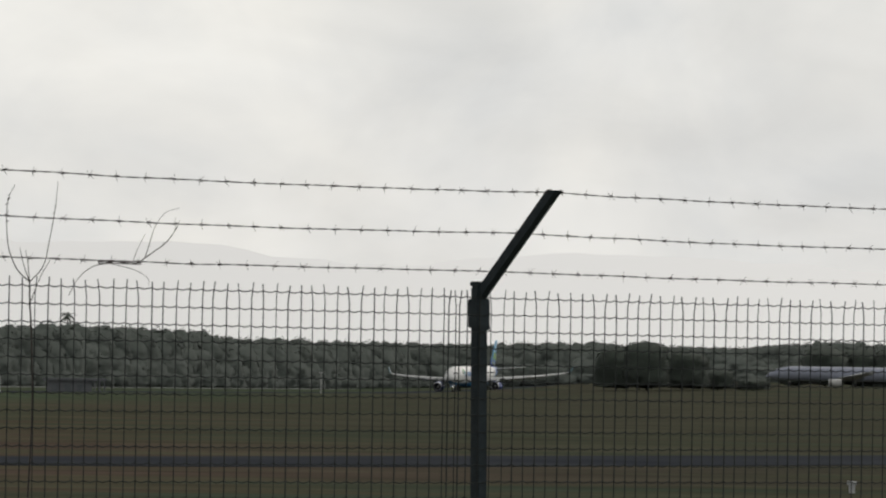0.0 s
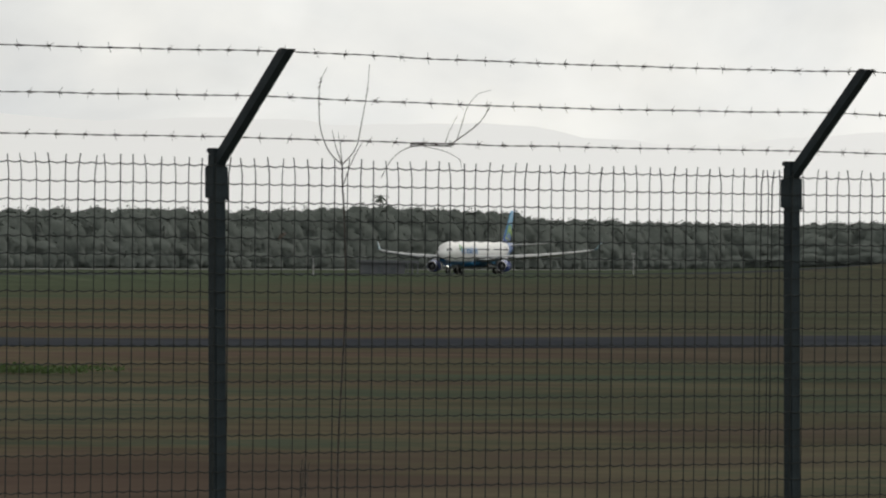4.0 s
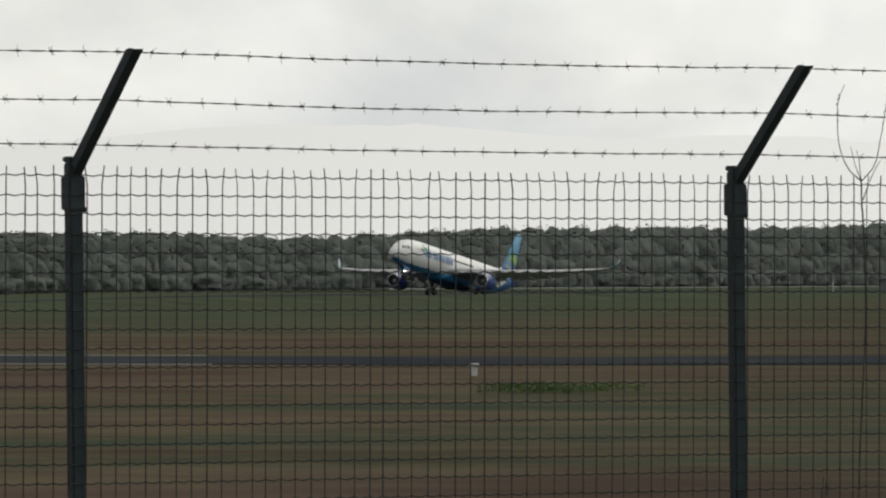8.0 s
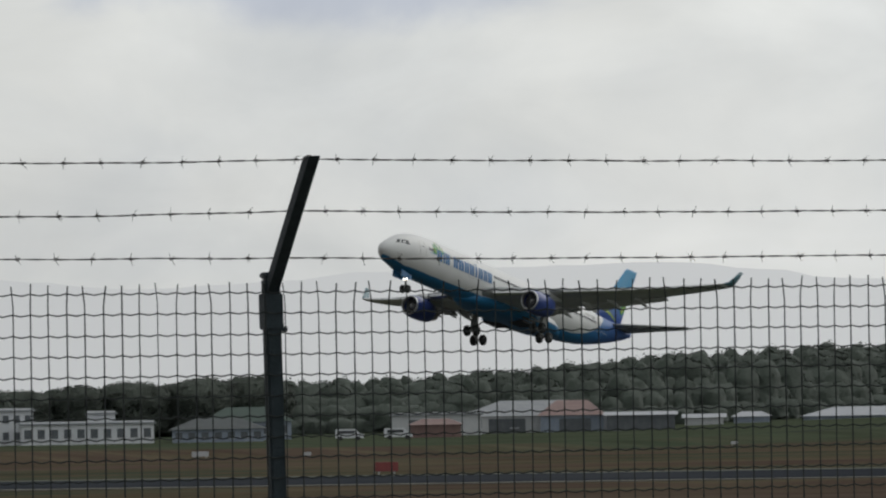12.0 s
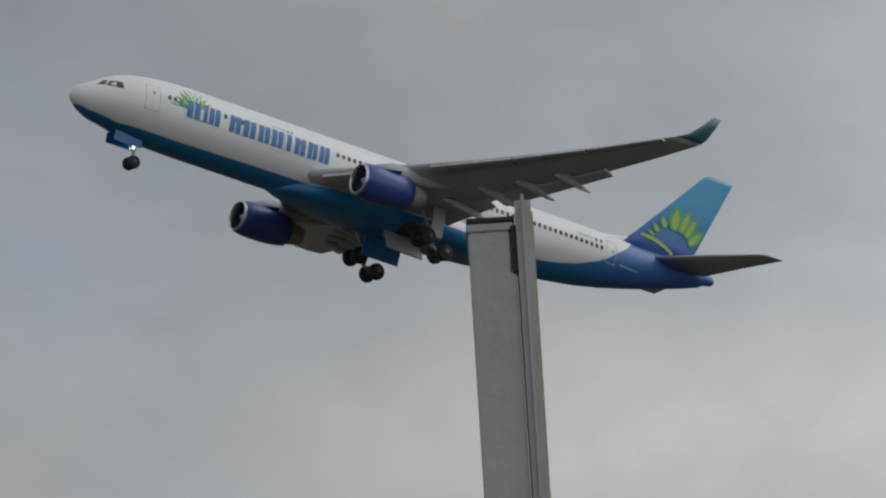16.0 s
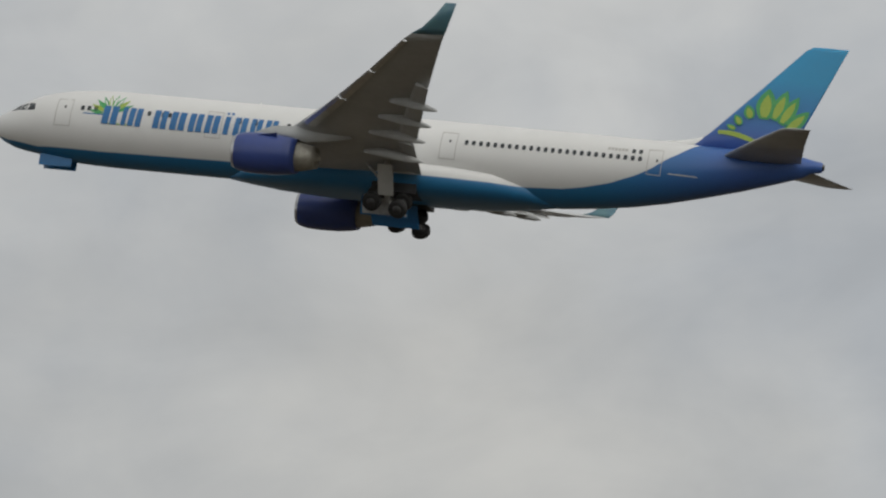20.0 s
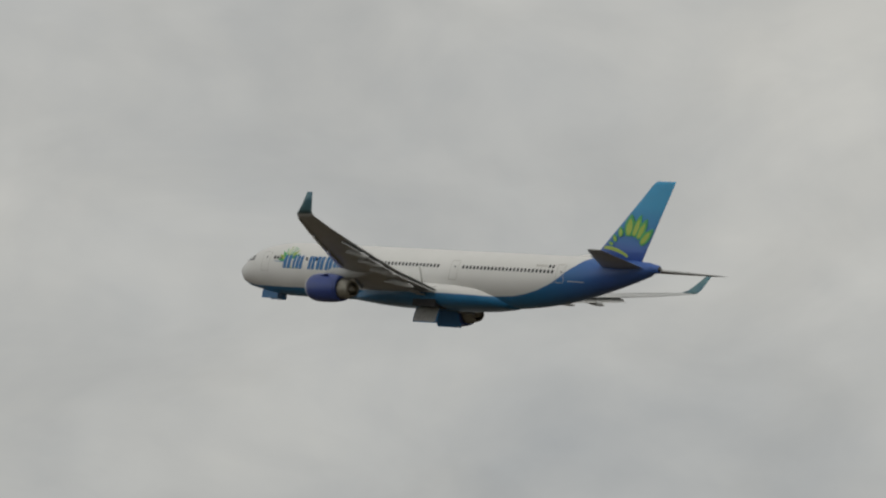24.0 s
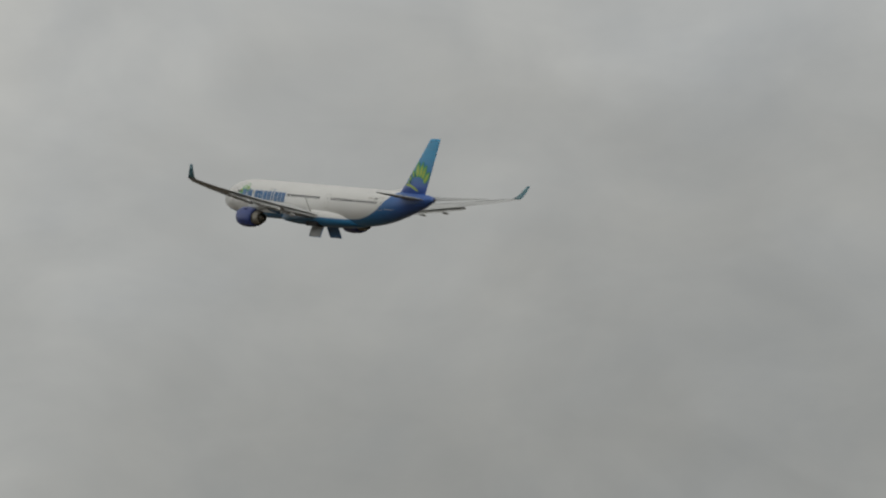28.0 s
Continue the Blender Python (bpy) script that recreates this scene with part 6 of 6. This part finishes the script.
def build_creeper():
    c = thing("dry_creeper", "dry leafless creeper caught in the fence", "creeper", m=FENCE @ pose(0.10, FD, 0))
    def stem(pts, r0, r1):
        """A thin stem that bends smoothly through its points."""
        q = [Vector((x, 0, z)) for x, z in pts]
        q = [q[0] * 2 - q[1]] + q + [q[-1] * 2 - q[-2]]
        sm = []
        for k in range(1, len(q) - 2):
            for j in range(6):
                u = j / 6
                s = 0.5 * (2 * q[k] + (q[k + 1] - q[k - 1]) * u + (2 * q[k - 1] - 5 * q[k] + 4 * q[k + 1] - q[k + 2]) * u * u + (3 * q[k] - q[k - 1] - 3 * q[k + 1] + q[k + 2]) * u ** 3)
                sm.append(s + Vector((0.0012 * noise.noise(s * 60), 0, 0)))
        sm.append(q[-2])
        part("stem", tube(B(), sm, r0 * 0.72, 5, r1 * 0.72), M_TWIG, c)
    def bud(x, z, s):
        bm = B()
        loft(bm, [[(x + s * u + w * s * a, s * b, z + s * 0.7 * u + w * s * b) for a, b in ((-0.4, 0), (0, 0.4), (0.4, 0), (0, -0.4))] for u, w in ((-1, 0.1), (0, 1), (1, 0.1))])
        part("dry_leaf", bm, M_TWIG, c, "curled dry leaf")
    for x, z, s in ((11.222, 2.182, 0.007), (11.216, 2.165, 0.006), (11.224, 2.195, 0.005), (11.219, 2.105, 0.005), (11.412, 2.14, 0.004), (11.418, 2.165, 0.004), (11.405, 2.10, 0.003), (11.93, 2.10, 0.005), (11.88, 2.05, 0.004)):
        bud(x, z, s)
    stem([(11.34, 0.0), (11.31, 0.8), (11.335, 1.4), (11.328, 1.703), (11.318, 1.828), (11.316, 1.902)], 0.0055, 0.004)
    stem([(11.316, 1.902), (11.262, 1.945), (11.225, 2.02), (11.216, 2.12), (11.222, 2.182), (11.248, 2.232)], 0.0032, 0.0015)
    stem([(11.316, 1.902), (11.372, 1.96), (11.398, 2.06), (11.418, 2.16), (11.426, 2.248)], 0.003, 0.0013)
    stem([(11.318, 1.828), (11.36, 1.92), (11.398, 1.978)], 0.0028, 0.0015)
    stem([(11.316, 1.902), (11.29, 1.96), (11.272, 2.02)], 0.0026, 0.0012)
    stem([(11.316, 1.902), (11.306, 1.97), (11.296, 2.01)], 0.0024, 0.0012)
    stem([(11.48, 1.86), (11.52, 1.92), (11.582, 1.962), (11.677, 1.975), (11.785, 1.978)], 0.0016, 0.0024)
    for k in range(4):
        stem([(11.60, 1.968 + 0.004 * k), (11.68, 1.980 - 0.006 * (k % 2)), (11.78, 1.972 + 0.005 * (k % 3))], 0.0019, 0.0013)
    stem([(11.77, 1.978), (11.84, 2.02), (11.893, 2.055), (11.935, 2.105), (11.945, 2.13)], 0.0032, 0.0015)
    stem([(11.80, 1.995), (11.82, 2.05), (11.842, 2.107), (11.885, 2.155), (11.943, 2.172)], 0.0022, 0.001)
    stem([(11.75, 1.985), (11.77, 2.03), (11.80, 2.08)], 0.0018, 0.0009)
    stem([(11.653, 1.973), (11.75, 1.955), (11.811, 1.929), (11.82, 1.90)], 0.0018, 0.001)


build_creeper()


def build_dead_leaf():
    bm = B()
    loft(bm, [[(x, y, z + t) for y, z in ((-0.010 * w, 0), (0, 0.012 * w), (0.010 * w, 0.002), (0, -0.004))] for x, w, t in ((-0.018, 0.2, -0.004), (-0.006, 1, 0), (0.006, 0.9, 0.004), (0.018, 0.2, 0.009))])
    solid("dead_leaf", bm, M_BARK, "curled dead leaf caught on the wire mesh", "leaf", m=FENCE @ pose(11.146, FD - 0.035, 1.652, 0, -12, 0))
    t = thing("dry_weed", "thin dry weed standing against the fence", "weed", m=FENCE @ pose(11.222, FD - 0.06, 0))
    part("stem", tube(B(), [(0, 0, -0.05), (0.004, 0, 0.4), (-0.008, 0, 0.80), (0.0, 0, 0.90)], 0.0035, 5, 0.002), M_TWIG, t)
    for x, z in ((0.03, 0.89), (0.018, 0.93), (-0.012, 0.87), (0.026, 0.84)):
        part("stem", tube(B(), [(-0.006, 0, 0.77), (x * 0.6, 0, z - 0.05), (x, 0, z)], 0.002, 4, 0.001), M_TWIG, t)


build_dead_leaf()

# ---- the sign box seen edge-on beside the gate ----


def build_sign_box():
    d = 16.0
    m = Matrix.Translation(bearing(-43.58, d, 0)) @ pose(0, 0, 0, 0, 0, -43.58)
    t = thing("sign_box", "grey metal sign box on a pole, seen on its edge", "sign", m=m)
    tilt = Matrix.Rotation(radians(-2.1), 4, "Y")
    def leaning(bm):
        bmesh.ops.transform(bm, matrix=Matrix.Translation((0, 0, 2.95)) @ tilt @ Matrix.Translation((0, 0, -2.95)), verts=bm.verts)
        return bm
    part("housing", leaning(box(B(), -0.085, 0.045, 0, 0.7, 2.40, 3.45, 0.004)), M_GREYBOX, t, "grey metal housing")
    part("top_cap", leaning(box(B(), -0.089, 0.045, -0.004, 0.704, 3.451, 3.475, 0.004)), M_GREYBOX, t)
    part("top_trim", leaning(box(B(), -0.087, 0.046, -0.008, 0.702, 3.478, 3.49, 0.002)), M_DARKCAP, t)
    bm = box(B(), 0.05, 0.094, -0.03, 0.72, 2.44, 3.55, 0.018)
    part("face_plate", leaning(bm), M_GALVDARK, t, "rounded pale edge of the face plate")
    part("edge_trim", leaning(box(B(), 0.0945, 0.0985, 0.0, 0.7, 2.5, 3.5)), M_EDGE, t, "thin yellowish edge")
    part("bracket", leaning(box(B(), 0.028, 0.052, -0.006, 0.06, 3.33, 3.47, 0.006)), M_DARKCAP, t)
    part("bottom_cap", leaning(box(B(), 0.0, 0.097, -0.034, 0.72, 2.385, 2.45, 0.012)), M_DARKCAP, t)
    part("pole", drum(B(), -0.4, 2.42, 0.04, 14, "z", (0.02, 0.35, 0)), M_GALV, t, smooth=True)


M_GREYBOX = surface("grey_painted_metal", (0.36, 0.365, 0.36), (0.44, 0.445, 0.43), 3, 0.5, 0.0, 0.05)
M_GALVDARK = surface("brushed_grey_metal", (0.36, 0.36, 0.35), (0.46, 0.46, 0.44), 5, 0.45, 0.1)
M_EDGE = surface("yellowed_edge", (0.42, 0.40, 0.24), (0.5, 0.47, 0.3), 5, 0.5)
build_sign_box()

# ---- what moves ----
# seconds, place, roll, pitch, heading
FLIGHT = [
    (0.0, 1733.00, 90.66, 2.40, -1.08, -0.39, -10.42),
    (0.5, 1692.11, 97.64, 2.44, -0.89, -0.08, -10.42),
    (1.0, 1651.16, 104.64, 2.56, -0.69, 0.22, -10.42),
    (1.5, 1610.12, 111.67, 2.58, -0.52, 0.33, -10.42),
    (2.0, 1568.95, 118.76, 2.65, -0.43, 0.40, -10.42),
    (2.5, 1527.61, 125.92, 2.53, -0.42, 0.31, -10.42),
    (3.0, 1486.10, 133.13, 2.43, -0.45, 0.21, -10.42),
    (3.5, 1445.52, 140.60, 2.23, -0.55, -0.04, -10.47),
    (5.5, 1278.60, 171.74, 1.78, -0.62, 1.07, -10.69),
    (6.0, 1235.70, 179.83, 1.54, -0.58, 2.64, -10.75),
    (6.5, 1192.64, 187.98, 1.44, -0.47, 3.93, -10.80),
    (7.0, 1149.41, 196.17, 1.30, -0.29, 5.05, -10.86),
    (7.5, 1105.52, 204.31, 1.32, -0.14, 6.09, -10.88),
    (8.0, 1061.40, 212.49, 1.29, -0.03, 7.12, -10.90),
    (8.5, 1016.26, 220.78, 1.50, -0.11, 8.18, -10.88),
    (9.0, 970.83, 229.14, 1.77, -0.33, 9.23, -10.85),
    (9.5, 924.90, 237.36, 2.49, -0.66, 10.24, -10.70),
    (10.0, 878.65, 245.63, 3.44, -0.99, 11.00, -10.40),
    (10.5, 832.10, 253.93, 5.01, -1.20, 11.33, -10.04),
    (11.0, 785.32, 262.26, 7.14, -1.23, 11.57, -9.68),
    (11.5, 738.42, 270.50, 9.75, -0.96, 12.06, -9.33),
    (12.0, 691.61, 278.66, 12.82, -0.66, 12.59, -9.13),
    (12.5, 644.25, 286.77, 16.35, -0.46, 12.85, -8.98),
    (13.0, 597.38, 294.69, 20.47, -0.39, 13.05, -8.84),
    (13.5, 551.49, 301.97, 25.33, -0.48, 13.28, -8.75),
    (15.5, 358.78, 331.61, 51.21, -2.69, 14.60, -9.43),
    (16.0, 312.79, 339.33, 57.59, -2.88, 13.87, -9.44),
    (16.5, 268.98, 347.48, 63.99, -2.92, 13.41, -9.43),
    (17.0, 226.05, 355.60, 70.24, -2.79, 13.06, -9.43),
    (17.5, 183.80, 364.12, 76.24, -2.47, 12.66, -9.51),
    (18.0, 142.00, 372.60, 81.89, -2.06, 12.16, -9.58),
    (18.5, 100.01, 381.22, 87.16, -1.67, 11.53, -9.70),
    (19.0, 58.24, 389.79, 91.98, -1.31, 10.86, -9.81),
    (19.5, 16.66, 398.35, 96.35, -0.98, 10.20, -9.93),
    (20.0, -24.69, 406.87, 100.31, -0.76, 9.59, -10.05),
    (20.5, -65.50, 414.78, 103.79, -0.64, 9.00, -10.09),
    (21.0, -106.10, 422.68, 106.96, -0.60, 8.53, -10.14),
    (21.5, -146.72, 430.39, 109.81, -0.57, 8.22, -10.12),
    (23.5, -305.20, 461.48, 115.89, -0.41, 9.77, -10.04),
    (24.0, -344.51, 469.08, 116.89, -0.48, 10.03, -10.02),
    (25.0, -422.18, 484.26, 118.56, -0.53, 10.17, -9.96),
    (26.0, -500.27, 500.00, 119.75, -0.27, 9.81, -9.88),
    (27.0, -577.99, 515.83, 120.70, 0.02, 9.64, -9.76),
    (28.0, -656.05, 531.63, 121.68, 0.21, 9.92, -9.63),
]


def motions():
    walk(airliner, [(t, pose(x, y, z, roll, pitch, head)) for t, x, y, z, roll, pitch, head in FLIGHT])
    # the wings flex upwards as they take the load
    for w, s in zip(wings, (-1, 1)):
        loc = Vector(w.location)
        walk(w, [(t, pose(*loc, a * s, 0, 0)) for t, a in ((0.0, -4.6), (5.5, -4.4), (7.0, -3.5), (8.0, -3.3), (9.0, -2.1), (10.0, -1.5), (11.0, -0.9), (12.0, -0.5), (28.0, -0.5))])
    n = Vector(nose_gear.location)
    walk(nose_gear, [(t, pose(*n, 0, a, 0)) for t, a in ((0.0, 0), (17.2, 0), (18.0, 32), (18.7, 66), (19.4, 95), (28.0, 95))])
    for (g, bogie, d), s in zip(main_gears, (-1, 1)):
        p, arm = Vector(g.location), Vector(bogie.location) - Vector(g.location)
        # seconds, swing of the leg, tilt of the bogie
        rows = ((0.0, 0, 26), (18.2, 0, 26), (18.6, 8, 25), (19.0, 18, 22), (19.5, 28, 17), (20.0, 35, 12), (20.5, 39, 8), (21.0, 43, 5), (21.5, 47, 3), (22.0, 56, 2), (22.6, 68, 1), (23.2, 78, 0), (24.0, 82, 0), (25.0, 86, 0), (28.0, 86, 0))
        walk(g, [(t, pose(*p, -a * s, 0, 0)) for t, a, tilt in rows])
        walk(bogie, [(t, pose(*p, -a * s, 0, 0) @ Matrix.Translation(arm) @ pose(0, 0, 0, 0, tilt, 0)) for t, a, tilt in rows])
        q = Vector(d.location)
        walk(d, [(t, pose(*q, a * s, 0, 0)) for t, a in ((0.0, 84), (12.0, 84), (13.2, 10), (28.0, 10))])


motions()
